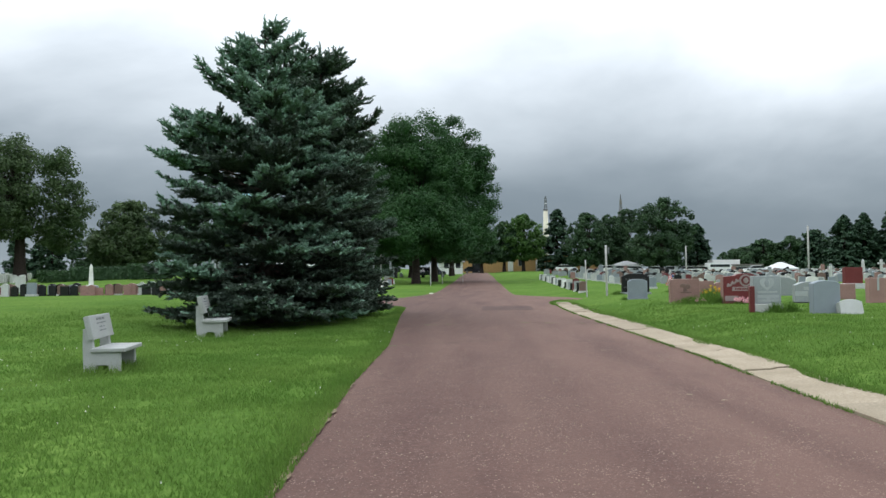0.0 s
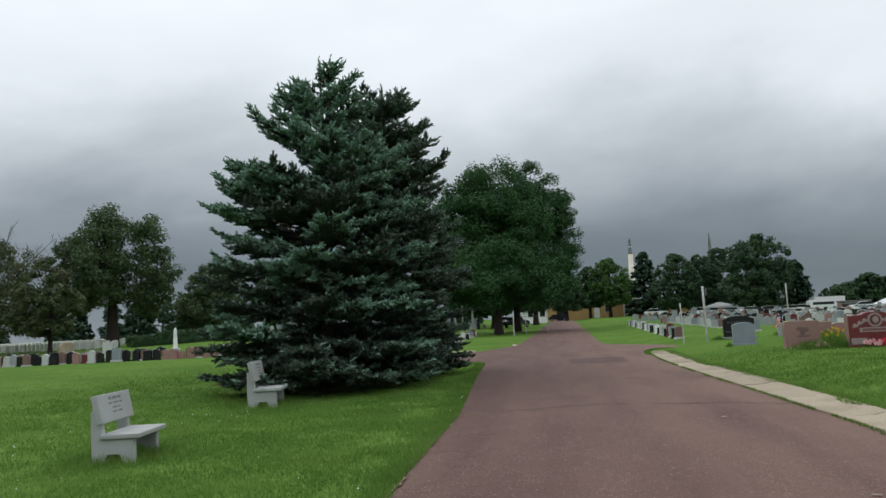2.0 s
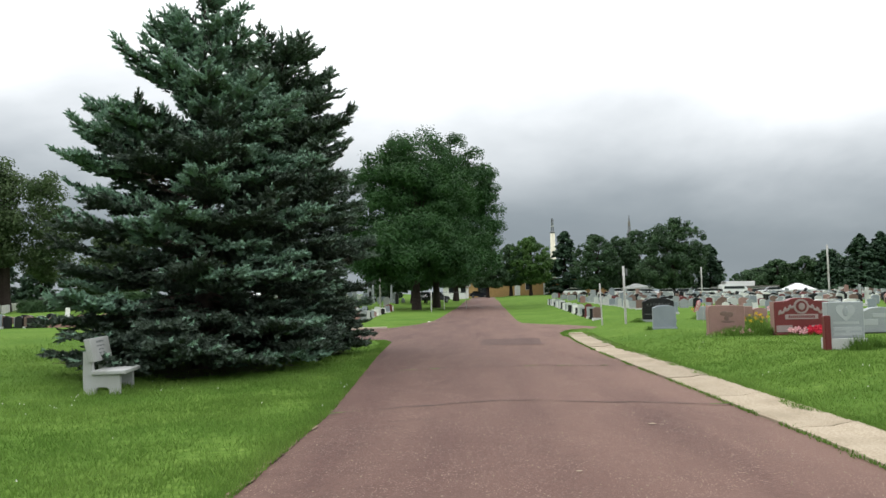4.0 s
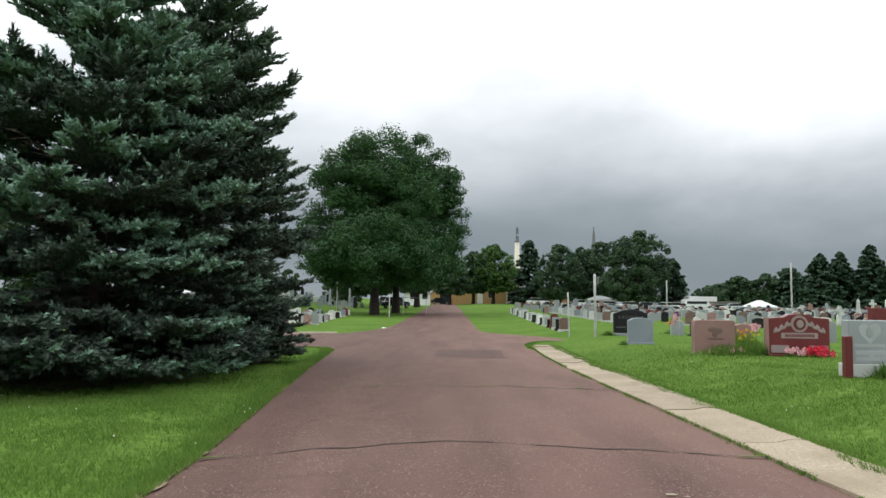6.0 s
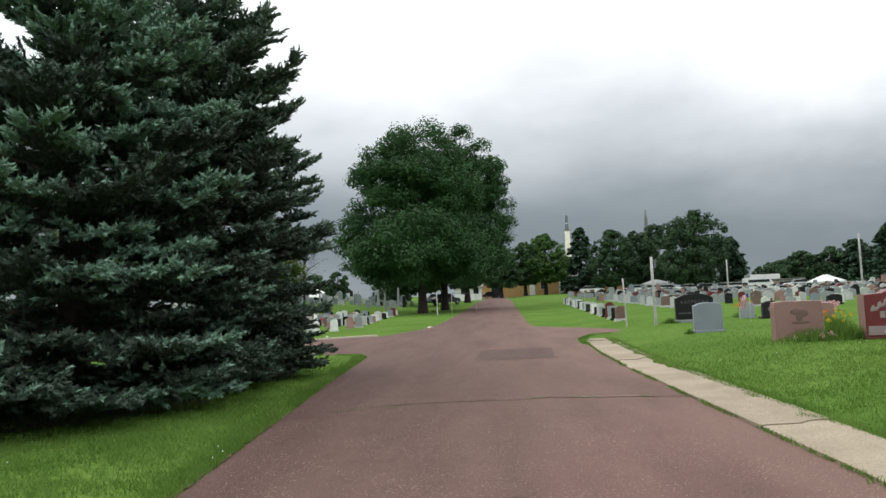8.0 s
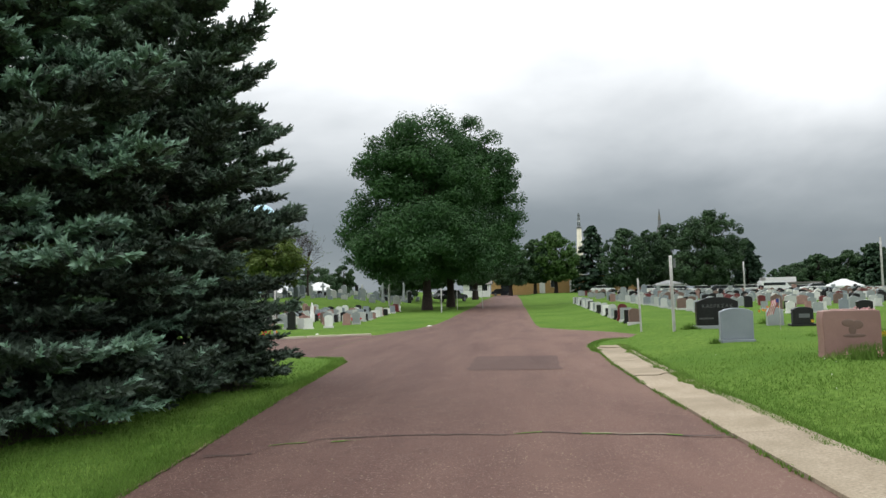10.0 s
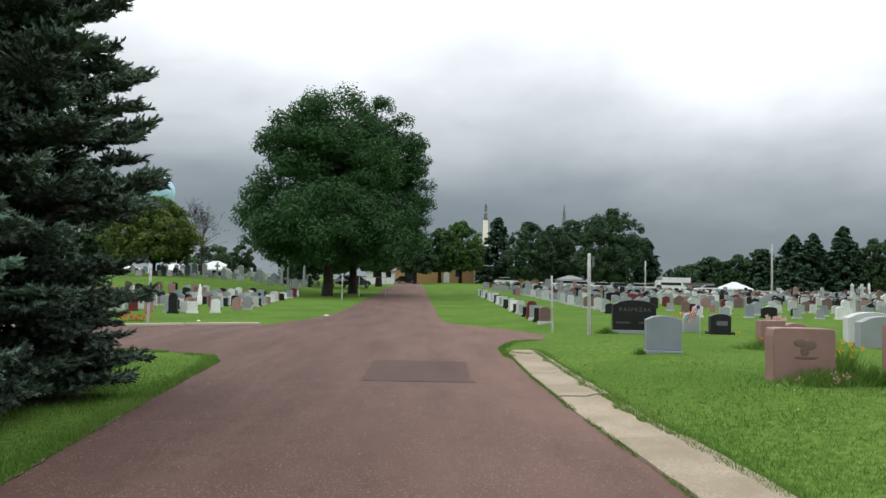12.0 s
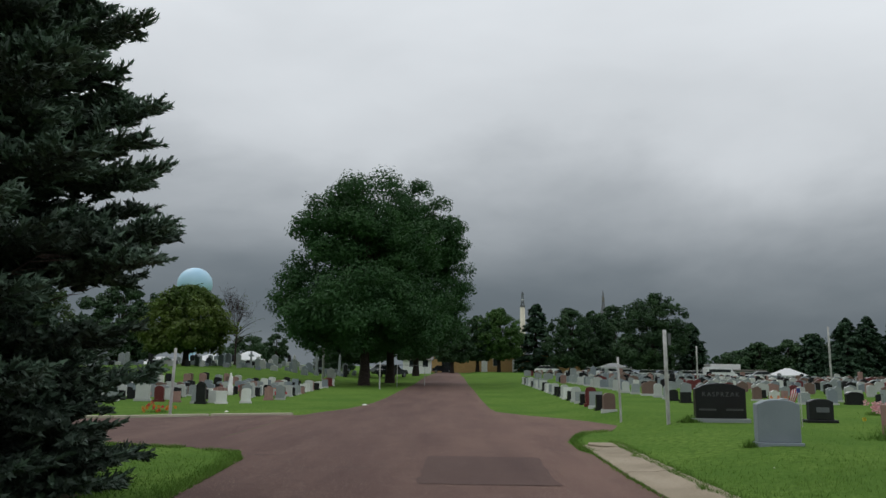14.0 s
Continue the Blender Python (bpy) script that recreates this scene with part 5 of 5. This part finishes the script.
for j in range(9):
    for k in range(14):
        if pick.random() > 0.2:
            far_stone(-9.3 - 1.05 * k - 0.3 * j + pick.normal(0, 0.1), 59 + 2.0 * j - 0.35 * k + pick.normal(0, 0.2), pick.uniform(0.35, 0.55), pick.uniform(0.5, 0.75), 0.2, int(pick.choice([3, 3, 0, 2, 7, 6, 4, 1])))
for k in range(30):
    far_stone(-24 - 0.9 * k + pick.normal(0, 0.2), 62 + pick.normal(0, 1.5), 0.6, pick.uniform(0.6, 0.8), 0.25, int(pick.choice([0, 3, 6, 4, 3])))
me = mesh_np("distant_headstones", sv, sf, mats8, si)
tagged(part("distant_headstones", me, None), "distant rows of mixed granite headstones across the cemetery", "headstones", kind="stuff")


def obelisk(x, y, tall, w, mat, label, cross=False, name="obelisk"):
    ob = base_at(name, x, y)
    tagged(ob, label, "monument")
    part("plinth", block(-w * 0.9, -w * 0.9, -0.1, w * 0.9, w * 0.9, tall * 0.14, 0.02), mat, ob)
    v, f = tube([(0, 0, tall * 0.14), (0, 0, tall * 0.9), (0, 0, tall)], [w * 0.72, w * 0.45, 0.01], 4)
    if cross:
        part("shaft", block(-w * 0.3, -w * 0.3, tall * 0.14, w * 0.3, w * 0.3, tall, 0.01), mat, ob)
        part("arm", block(-w * 0.95, -w * 0.28, tall * 0.70, w * 0.95, w * 0.28, tall * 0.82, 0.01), mat, ob)
    else:
        part("shaft", mesh_np("shaft", v, f, mat), mat, ob)
    return ob


for x, y, t, w, mt in ((-33.4, 66, 2.1, 0.32, MARBLE), (-25.5, 74, 2.4, 0.4, GREY), (-13.5, 98, 2.2, 0.26, GREY), (-12.0, 104, 2.4, 0.26, GREY), (62, 118, 2.1, 0.36, MARBLE), (-16, 99, 1.8, 0.26, PALE), (40, 84, 1.9, 0.34, PALE)):
    obelisk(x, y, t, w, mt, "pale stone obelisk among the headstones")
for x, y, t, w, mt in ((25.0, 58, 1.25, 0.3, PALE), (34, 78, 1.4, 0.32, GREY), (48, 96, 1.9, 0.4, PALE), (-20, 97, 1.6, 0.28, GREY)):
    obelisk(x, y, t, w, mt, "pale granite cross monument among the headstones", True, "cross_monument")
b = base_at("boulder_monument", -39.5, 60)
tagged(b, "rough tan boulder monument behind the headstone row", "monument")
rock = bmesh.new()
bmesh.ops.create_icosphere(rock, subdivisions=3, radius=1.0)
for v in rock.verts:
    v.co *= 1 + 0.25 * noise.noise(v.co * 1.6)
    v.co = Vector((max(-0.8, min(0.85, v.co.x)) * 0.72 + 0.12 * v.co.z, v.co.y * 0.4, 0.75 + max(-1.0, min(0.8, v.co.z)) * 0.95))
part("boulder", rock, CONCRETE, b)
stone(-36.7, -36.0, 60.5, 1.35, 0.3, "flat", PALE, "tall plain pale granite slab behind the headstone row", plinth=GREY)
st = base_at("statue", -11.6, 60.5)
tagged(st, "small white stone statue on a pedestal", "statue")
v, f = tube([(0, 0, 0), (0, 0, 0.5), (0, 0, 0.52), (0, 0, 0.78), (0.02, 0, 0.98), (0, 0, 1.06), (0, 0, 1.15), (0, 0, 1.2)], [0.15, 0.15, 0.1, 0.11, 0.09, 0.045, 0.06, 0.01], 10)
part("figure", mesh_np("figure", v, f, MARBLE, smooth=True), MARBLE, st)

# hedges behind the western rows
for x0, x1, y, h in ((-41.5, -35.5, 78, 1.35), (-35.0, -31.0, 77, 1.5), (-46, -41.6, 80, 1.2)):
    hd = base_at("hedge", (x0 + x1) / 2, y)
    tagged(hd, "clipped dark green hedge behind the headstones", "hedge", "clipped hedges")
    n = 5200
    pts = np.stack([pick.uniform(x0 - (x0 + x1) / 2, x1 - (x0 + x1) / 2, n), pick.uniform(-0.8, 0.8, n), pick.uniform(0, h, n)], axis=1)
    v, f = leaves(pts, np.tile([0, -0.3, 1.0], (n, 1)), 0.14, 5)
    tagged(part("hedge_leaves", mesh_np("hedge_leaves", v, f, LEAF_DARK), LEAF_DARK, hd), kind="stuff")
    part("hedge_core", block(-(x1 - x0) / 2 + 0.1, -0.68, 0, (x1 - x0) / 2 - 0.1, 0.68, h - 0.12, 0.1), LEAF_DARK, hd)


# ---- plants and flowers at the stones ----
def plant(name, x, y, spread, tall, n, label, flowers=(), up=0.0):
    """A tuft of leaves with some flower heads."""
    ob = base_at(name, x, y)
    tagged(ob, label, "plant")
    n *= 2
    p = np.stack([pick.normal(0, spread, n), pick.normal(0, spread * 0.45, n), np.zeros(n)], axis=1)
    a, lean = pick.uniform(0, 6.28, n), pick.uniform(0.1, 0.5, n) * tall
    h = tall * pick.uniform(0.4, 1.1, n) * np.exp(-(p[:, 0] / (spread * 1.8)) ** 2)
    wd = 0.011
    v = np.stack([p + np.stack([-wd * np.cos(a), -wd * np.sin(a), 0 * a], 1), p + np.stack([wd * np.cos(a), wd * np.sin(a), 0 * a], 1),
                  p + np.stack([lean * np.sin(a), lean * np.cos(a), h], 1)], axis=1).reshape(-1, 3)
    tagged(part("foliage", mesh_np("foliage", v, np.arange(len(v)).reshape(-1, 3), BLADES), BLADES, ob), kind="stuff")
    for mat, count, r, z0, z1 in flowers:
        for _ in range(count):
            bm = bmesh.new()
            c = Vector((pick.normal(0, spread * 0.8), -0.05 + pick.normal(0, spread * 0.3), pick.uniform(z0, z1)))
            for k in range(5):
                w = k * 1.2566 + pick.uniform(0, 0.5)
                q = [c, c + Vector((math.cos(w - 0.5) * r, -0.3 * r, math.sin(w - 0.5) * r)), c + Vector((math.cos(w) * r * 1.3, 0.1 * r, math.sin(w) * r * 1.3)), c + Vector((math.cos(w + 0.5) * r, -0.3 * r, math.sin(w + 0.5) * r))]
                bm.faces.new([bm.verts.new(t) for t in q])
            part("flower_head", bm, mat, ob)
    return ob


plant("flowering_plant", 6.75, 27.38, 0.36, 0.30, 420, "weedy green plants with pale blossoms before a pink headstone", [(FLOWER_PINK, 7, 0.05, 0.05, 0.16)])
plant("flowering_plant", 7.55, 27.4, 0.2, 0.36, 300, "leafy weeds between two headstones")
plant("flowering_plant", 7.75, 28.6, 0.22, 0.55, 260, "yellow lilies behind a pink headstone", [(FLOWER_YELLOW, 10, 0.035, 0.3, 0.58)])
plant("flower_arrangement", 8.2, 27.0, 0.16, 0.12, 60, "pink and white silk flowers before a red headstone", [(FLOWER_PINK, 9, 0.06, 0.04, 0.18)])
plant("flower_arrangement", 8.7, 27.0, 0.22, 0.12, 80, "bright red silk flowers before a red headstone", [(FLOWER_RED, 22, 0.07, 0.03, 0.2)])
plant("flowering_plant", 7.3, 21.6, 0.15, 0.32, 170, "tall grassy plant before a grey headstone")
plant("flowering_plant", 7.8, 22.0, 0.14, 0.34, 120, "tall grassy weeds beside a grey headstone")
plant("flowering_plant", 6.35, 38.7, 0.16, 0.24, 130, "small green shrub beside a black headstone")
plant("flowering_plant", 5.5, 32.4, 0.08, 0.2, 60, "small weed tuft beside a grey headstone")
plant("flowering_plant", 9.3, 33.9, 0.5, 0.4, 400, "orange and yellow flowers before pink headstones", [(FLOWER_ORANGE, 10, 0.035, 0.15, 0.4), (FLOWER_YELLOW, 8, 0.035, 0.15, 0.4)])
plant("flower_arrangement", 9.7, 41.5, 0.25, 0.3, 160, "orange silk flowers beside the headstones", [(FLOWER_ORANGE, 9, 0.04, 0.3, 0.6)])
plant("flower_arrangement", -9.6, 44.9, 0.3, 0.15, 80, "orange and red silk flowers near a post", [(FLOWER_ORANGE, 12, 0.05, 0.05, 0.25), (FLOWER_RED, 6, 0.05, 0.05, 0.35)])
plant("flower_arrangement", -41.3, 52.3, 0.35, 0.25, 120, "yellow flowers before the long headstone row", [(FLOWER_YELLOW, 16, 0.11, 0.1, 0.5)])
plant("flower_arrangement", 13.9, 43.8, 0.25, 0.2, 80, "pink silk flowers before a headstone", [(FLOWER_PINK, 10, 0.09, 0.1, 0.4)])
for k in range(14):
    x, y = pick.uniform(-14, -8.2), pick.uniform(51.5, 66)
    plant("flower_arrangement", x, y, 0.12, 0.12, 30, "small silk flower pot among the headstones", [((FLOWER_RED, FLOWER_ORANGE, CLOVER, FLOWER_PINK)[k % 4], 5, 0.05, 0.1, 0.4)])

# the little flag
fl = base_at("grave_flag", 8.75, 37.6)
fl.scale = (1.5, 1.5, 1.15)
tagged(fl, "small striped flag on a stick beside a headstone", "flag")
pole("stick", fl, 0, 0, 0, 0.82, 0.008, 0.006, POSTPAINT, 6)
for k in range(7):
    v = []
    for s in np.linspace(0, 1, 6):
        for e in (0, 1):
            u = (k + e) / 7
            v.append((-0.02 - 0.22 * u * 0.6 - s * 0.10, -0.02 * math.sin(s * 5), 0.80 - s * 0.40 - u * 0.05))
    f = [(2 * i, 2 * i + 1, 2 * i + 3, 2 * i + 2) for i in range(5)]
    part("stripe", mesh_np("stripe", v, f, FLAGRED if k % 2 == 0 else WHITE), FLAGRED if k % 2 == 0 else WHITE, fl)
part("canton", block(-0.07, -0.03, 0.70, -0.015, -0.022, 0.80), FLAGBLUE, fl)


# ---- posts ----
def post(x, y, tall, r, label, board=False, lean=(0, 0)):
    ob = base_at("marker_post", x, y)
    tagged(ob, label, "post")
    v, f = tube([(0, 0, -0.1), (lean[0] / 2, 0, tall / 2), (lean[0], lean[1], tall), (lean[0], lean[1], tall + 0.002)], [r, r, r * 0.95, 0.001], 10)
    part("shaft", mesh_np("shaft", v, f, POSTPAINT, smooth=True), POSTPAINT, ob)
    if board:
        part("sign_board", block(0.05, -0.015, tall - 0.40, 0.13, 0.015, tall - 0.12, 0.008), STEEL, ob, "small weathered grey board")
        part("bracket", block(0.0, -0.012, tall - 0.12, 0.15, 0.012, tall - 0.09, 0.004), STEEL, ob)
    return ob


post(5.42, 42.3, 1.95, 0.035, "slim white section marker post", lean=(-0.06, 0))
post(5.9, 38.9, 2.42, 0.05, "weathered white post with a small board", True, lean=(-0.03, 0))
post(-8.35, 42.6, 2.1, 0.045, "slim white section marker post by the side lane", lean=(0.05, 0))
post(49.6, 120, 7.2, 0.13, "tall pale pole above the headstones")
post(-4.7, 73, 1.9, 0.05, "slim white post beneath the oaks")
post(26, 100, 3.8, 0.08, "thin grey post among the headstones")
post(-11.5, 90, 3.0, 0.1, "pale post beneath the oaks")
fr = base_at("sign_frame", -3.9, 79)
tagged(fr, "empty white pipe frame beside the lane", "sign frame")
pole("frame_post", fr, 0, 0, -0.1, 1.7, 0.025, 0.025, POSTPAINT)
pole("frame_post", fr, 2.0, 4.0, -0.1, 1.7, 0.025, 0.025, POSTPAINT)
v, f = tube([(0, 0, 1.69), (1.0, 2.0, 1.69), (2.0, 4.0, 1.69)], [0.018] * 3, 8)
part("crossbar", mesh_np("crossbar", v, f, STEEL), STEEL, fr)
scatter_flat("litter", [(-3.35, 51.5, road_z(51.5) + 0.03), (-7.3, 45.0, 0.05)], 0.12, CLOVER, "small scraps of white litter by the lane", "litter", 0.05)


# ---- buildings, tents, vehicles, towers ----
def house(name, x, y, wide, deep, tall, label, roof="flat", windows=(), doors=(), mat=TANWALL):
    ob = base_at(name, x, y)
    tagged(ob, label, "building")
    part("wall", block(0, 0, -0.5, wide, deep, tall), mat, ob)
    if roof == "flat":
        part("roof", block(-0.4, -0.4, tall, wide + 0.4, deep + 0.4, tall + 0.25, 0.03), ROOFING, ob)
    else:
        bm = bmesh.new()
        prism = [(-0.5, -0.5, tall), (wide + 0.5, -0.5, tall), (wide + 0.5, deep + 0.5, tall), (-0.5, deep + 0.5, tall), (-0.5, deep / 2, tall + roof), (wide + 0.5, deep / 2, tall + roof)]
        vs = [bm.verts.new(p) for p in prism]
        for q in ((0, 1, 5, 4), (2, 3, 4, 5), (0, 4, 3), (1, 2, 5), (3, 2, 1, 0)):
            bm.faces.new([vs[i] for i in q])
        part("roof", bm, ROOFING, ob)
    for wx, wz, ww, wh in windows:
        fr = part("window", block(wx - 0.06, -0.05, wz - 0.06, wx + ww + 0.06, 0.0, wz + wh + 0.06), WHITE, ob)
        part("pane", block(wx, -0.06, wz, wx + ww, -0.052, wz + wh), DARKGLASS, fr)
    for dx, dw, dh, dm in doors:
        part("door", block(dx, -0.06, 0, dx + dw, 0.0, dh, 0.01), dm, ob)
    return ob


house("chapel_hall", -4.0, 190, 36, 14, 4.0, "low tan brick building at the end of the lane", windows=((13.6, 1.6, 1.4, 1.6), (23, 1.4, 1.2, 1.6), (28.5, 1.4, 1.2, 1.6), (33, 1.4, 1.2, 1.6), (5.5, 2.6, 1.0, 0.7)), doors=((11.0, 1.3, 3.0, WHITE), (17.8, 1.3, 3.0, WHITE), (2.2, 2.4, 2.4, DARKGLASS), (19.6, 0.25, 3.9, CONCRETE)))
house("maintenance_shed", 46.5, 160, 10.5, 6, 1.5, "low flat-roofed shed beyond the headstones", windows=((1, 0.5, 2.5, 0.7), (5, 0.5, 3.5, 0.7)), mat=CARGREY)
part("roof_box", block(47.5, 160.5, gz(47, 160) + 1.75, 53, 164, gz(47, 160) + 2.7, 0.05), WHITE, bpy.data.objects["maintenance_shed"], m=bpy.data.objects["maintenance_shed"].matrix_basis.inverted())
house("red_barn", 104, 186, 12, 8, 2.6, "low reddish building among dark trees", 1.6, mat=BROWN)
house("white_cottage", -8.5, 160, 5, 5, 2.4, "small white building beneath the oaks", 1.4, windows=((1.2, 1.2, 1.0, 1.2), (3.6, 1.2, 1.0, 1.2)), mat=WHITE)


def tent(x, y, wide, deep, eave, peak, label):
    """A canvas marquee: four legs and a two-slope roof with a valance."""
    ob = base_at("marquee", x, y, gz(x, y) - (1.15 if x < 0 else 0.0))
    tagged(ob, label, "tent", "white marquees")
    for lx in (0.08, wide - 0.08):
        for ly in (0.08, deep - 0.08):
            pole("leg", ob, lx, ly, -0.3, eave, 0.05, 0.05, WHITE, 6)
    bm = bmesh.new()
    p = [(0, 0, eave - 0.25), (wide, 0, eave - 0.25), (wide, deep, eave - 0.25), (0, deep, eave - 0.25), (0, 0, eave), (wide, 0, eave), (wide, deep, eave), (0, deep, eave), (wide * 0.42, deep / 2, peak), (wide * 0.58, deep / 2, peak)]
    vs = [bm.verts.new(q) for q in p]
    for q in ((0, 1, 5, 4), (1, 2, 6, 5), (2, 3, 7, 6), (3, 0, 4, 7), (4, 5, 9, 8), (6, 7, 8, 9), (5, 6, 9), (7, 4, 8)):
        bm.faces.new([vs[i] for i in q])
    part("canopy", bm, CANVAS, ob)
    return ob


tent(-33.5, 135, 5.8, 5, 1.9, 3.2, "peaked white canvas marquee behind the monuments")
tent(-41, 138, 7.0, 5, 1.9, 3.1, "long white canvas marquee behind the monuments")
tent(-49, 138, 7.0, 5, 1.9, 3.1, "long white canvas marquee behind the monuments")
tent(55.5, 150, 5.0, 5, 0.9, 2.1, "low white canvas marquee among headstones")
for k in range(3):
    tent(29 + 6.0 * k, 168 + k, 5.6, 4, 1.7, 2.5, "long white canvas marquee beneath the maples")


def car(x, y, turn, paint, label):
    """A parked car: lower body, glazed cabin, bumpers, lamps and wheels."""
    ob = base_at("parked_car", x, y, turn=turn)
    tagged(ob, label, "car")
    side = [(-2.2, 0.35), (2.2, 0.35), (2.25, 0.7), (1.95, 0.88), (1.1, 0.95), (-1.9, 0.98), (-2.2, 0.8)]
    part("body", slab(side, 1.75, 0.06, 2), paint, ob, m=pose(0, -0.87, 0))
    cabin = part("cabin", slab([(-1.8, 0.93), (1.05, 0.93), (0.35, 1.42), (-1.3, 1.45)], 1.5, 0.05), DARKGLASS, ob, "dark window glass", pose(0, -0.75, 0))
    part("roof", block(-1.3, -0.68, 1.42, 0.35, 0.68, 1.48, 0.02), paint, cabin)
    for wx in (-1.35, 1.4):
        for wy in (-0.84, 0.72):
            bm = bmesh.new()
            bmesh.ops.create_cone(bm, cap_ends=True, segments=16, radius1=0.33, radius2=0.33, depth=0.2, matrix=Matrix.Translation((wx, wy + 0.06, 0.33)) @ Matrix.Rotation(radians(90), 4, "X"))
            wheel = part("wheel", bm, RUBBER, ob)
            bm = bmesh.new()
            bmesh.ops.create_cone(bm, cap_ends=True, segments=12, radius1=0.2, radius2=0.2, depth=0.21, matrix=Matrix.Translation((wx, wy + 0.06, 0.33)) @ Matrix.Rotation(radians(90), 4, "X"))
            part("rim", bm, STEEL, wheel)
    for hy in (-0.62, 0.62):
        part("headlight", block(2.12, hy - 0.16, 0.6, 2.24, hy + 0.16, 0.74, 0.02), CARVED_PALE, ob)
    return ob


def van(x, y, turn, label):
    """A parked van or long car: tall body, window band, wheels, lamps."""
    ob = base_at("parked_van", x, y, turn=turn)
    tagged(ob, label, "van", "white vans beneath the maples")
    side = [(-2.7, 0.4), (2.7, 0.4), (2.75, 0.95), (2.2, 1.15), (1.6, 1.95), (1.3, 2.05), (-2.6, 2.1), (-2.75, 1.9)]
    part("body", slab(side, 1.9, 0.07, 2), CARWHITE, ob, m=pose(0, -0.95, 0))
    part("side_window", block(-2.3, -0.965, 1.25, 1.5, -0.952, 1.75), DARKGLASS, ob, "dark window band")
    part("windscreen", slab([(2.21, 1.18), (2.24, 1.18), (1.66, 1.93), (1.63, 1.93)], 1.6), DARKGLASS, ob, "dark windscreen", pose(0, -0.8, 0))
    for wx in (-1.7, 1.75):
        for wy in (-0.92, 0.8):
            bm = bmesh.new()
            bmesh.ops.create_cone(bm, cap_ends=True, segments=16, radius1=0.36, radius2=0.36, depth=0.2, matrix=Matrix.Translation((wx, wy + 0.06, 0.36)) @ Matrix.Rotation(radians(90), 4, "X"))
            part("wheel", bm, RUBBER, ob)
    for hy in (-0.7, 0.7):
        part("headlight", block(2.66, hy - 0.15, 0.72, 2.77, hy + 0.15, 0.9, 0.02), CARVED_PALE, ob)
    return ob


for x, y, t in ((47.0, 154, 4),):
    van(x, y, t, "white van parked beneath the dark maples")
for x, y, t in ((27.5, 151, 3), (33.8, 150, -2), (40.5, 151, 0), (52.5, 151, 175)):
    car(x, y, t, CARWHITE, "white car parked before the dark maples")
for x, y, t, p, lb in ((25.5, 156, 5, CARWHITE, "white car parked beneath the maples"), (31.2, 155, 0, CARWHITE, "white car parked beside the headstones"), (37.5, 152, 0, CARGREY, "silver-grey car parked beneath the maples"), (44, 157, 8, CARWHITE, "white car parked beyond the headstones"), (17.5, 158, 0, CARWHITE, "white car parked near the tan building"),
                        (-6.8, 112, 60, CARDARK, "dark blue car parked beneath the oaks"), (-9.5, 132, 20, CARGREY, "grey car parked beneath the oaks"), (-1.5, 182, 0, CARDARK, "dark car parked before the tan building")):
    car(x, y, t, p, lb)

tw = base_at("lattice_tower", 22.3, 257, -1.5)
tagged(tw, "tall cream tower with a steel lattice top", "tower")
v, f = tube([(0, 0, 0), (0, 0, 12), (0, 0, 23.3), (0, 0, 23.4)], [1.1, 0.95, 0.72, 0.01], 14)
part("shaft", mesh_np("shaft", v, f, TOWERPAINT, smooth=True), TOWERPAINT, tw)
v, f = tube([(0, 0, 23.3), (0, 0, 23.8), (0, 0, 24.0)], [0.8, 0.8, 0.4], 12)
part("gallery", mesh_np("gallery", v, f, STEEL), STEEL, tw, "grey railed gallery")
for k in range(4):
    a = k * math.pi / 2 + 0.4
    v, f = tube([(0.5 * math.cos(a), 0.5 * math.sin(a), 23.8), (0.18 * math.cos(a), 0.18 * math.sin(a), 28.2)], [0.10, 0.07], 5)
    part("mast_leg", mesh_np("mast_leg", v, f, STEEL), STEEL, tw)
for z in (24.6, 25.5, 26.4, 27.3):
    part("mast_ring", block(-0.42, -0.42, z, 0.42, 0.42, z + 0.22, 0.02), STEEL if z != 25.5 else WHITE, tw)
sp = base_at("spire", 42.0, 230, 0)
tagged(sp, "slim dark spire rising behind the maples", "spire")
v, f = tube([(0, 0, 0), (0, 0, 16), (0, 0, 20), (0, 0, 24.3)], [1.6, 1.4, 0.5, 0.08], 8)
part("spire_shaft", mesh_np("spire_shaft", v, f, STEEL), STEEL, sp)
v, f = tube([(0, 0, 21.2), (0, 0, 22.6)], [0.42, 0.3], 8)
part("spire_collar", mesh_np("spire_collar", v, f, ROOFING), ROOFING, sp)
wt = base_at("water_tower", -104.9, 330, 0)
tagged(wt, "pale blue spherical water tower far beyond the trees", "water tower")
bm = bmesh.new()
bmesh.ops.create_uvsphere(bm, u_segments=40, v_segments=24, radius=7.0, matrix=Matrix.Translation((0, 0, 36.0)) @ Matrix.Diagonal((1, 1, 0.95, 1)))
part("tank", bm, TANKBLUE, wt, smooth=True)
v, f = tube([(0, 0, -1), (0, 0, 6), (0, 0, 24), (0, 0, 29.5)], [4.5, 2.0, 1.8, 3.5], 20)
part("stem", mesh_np("stem", v, f, TANKBLUE, smooth=True), TANKBLUE, wt)
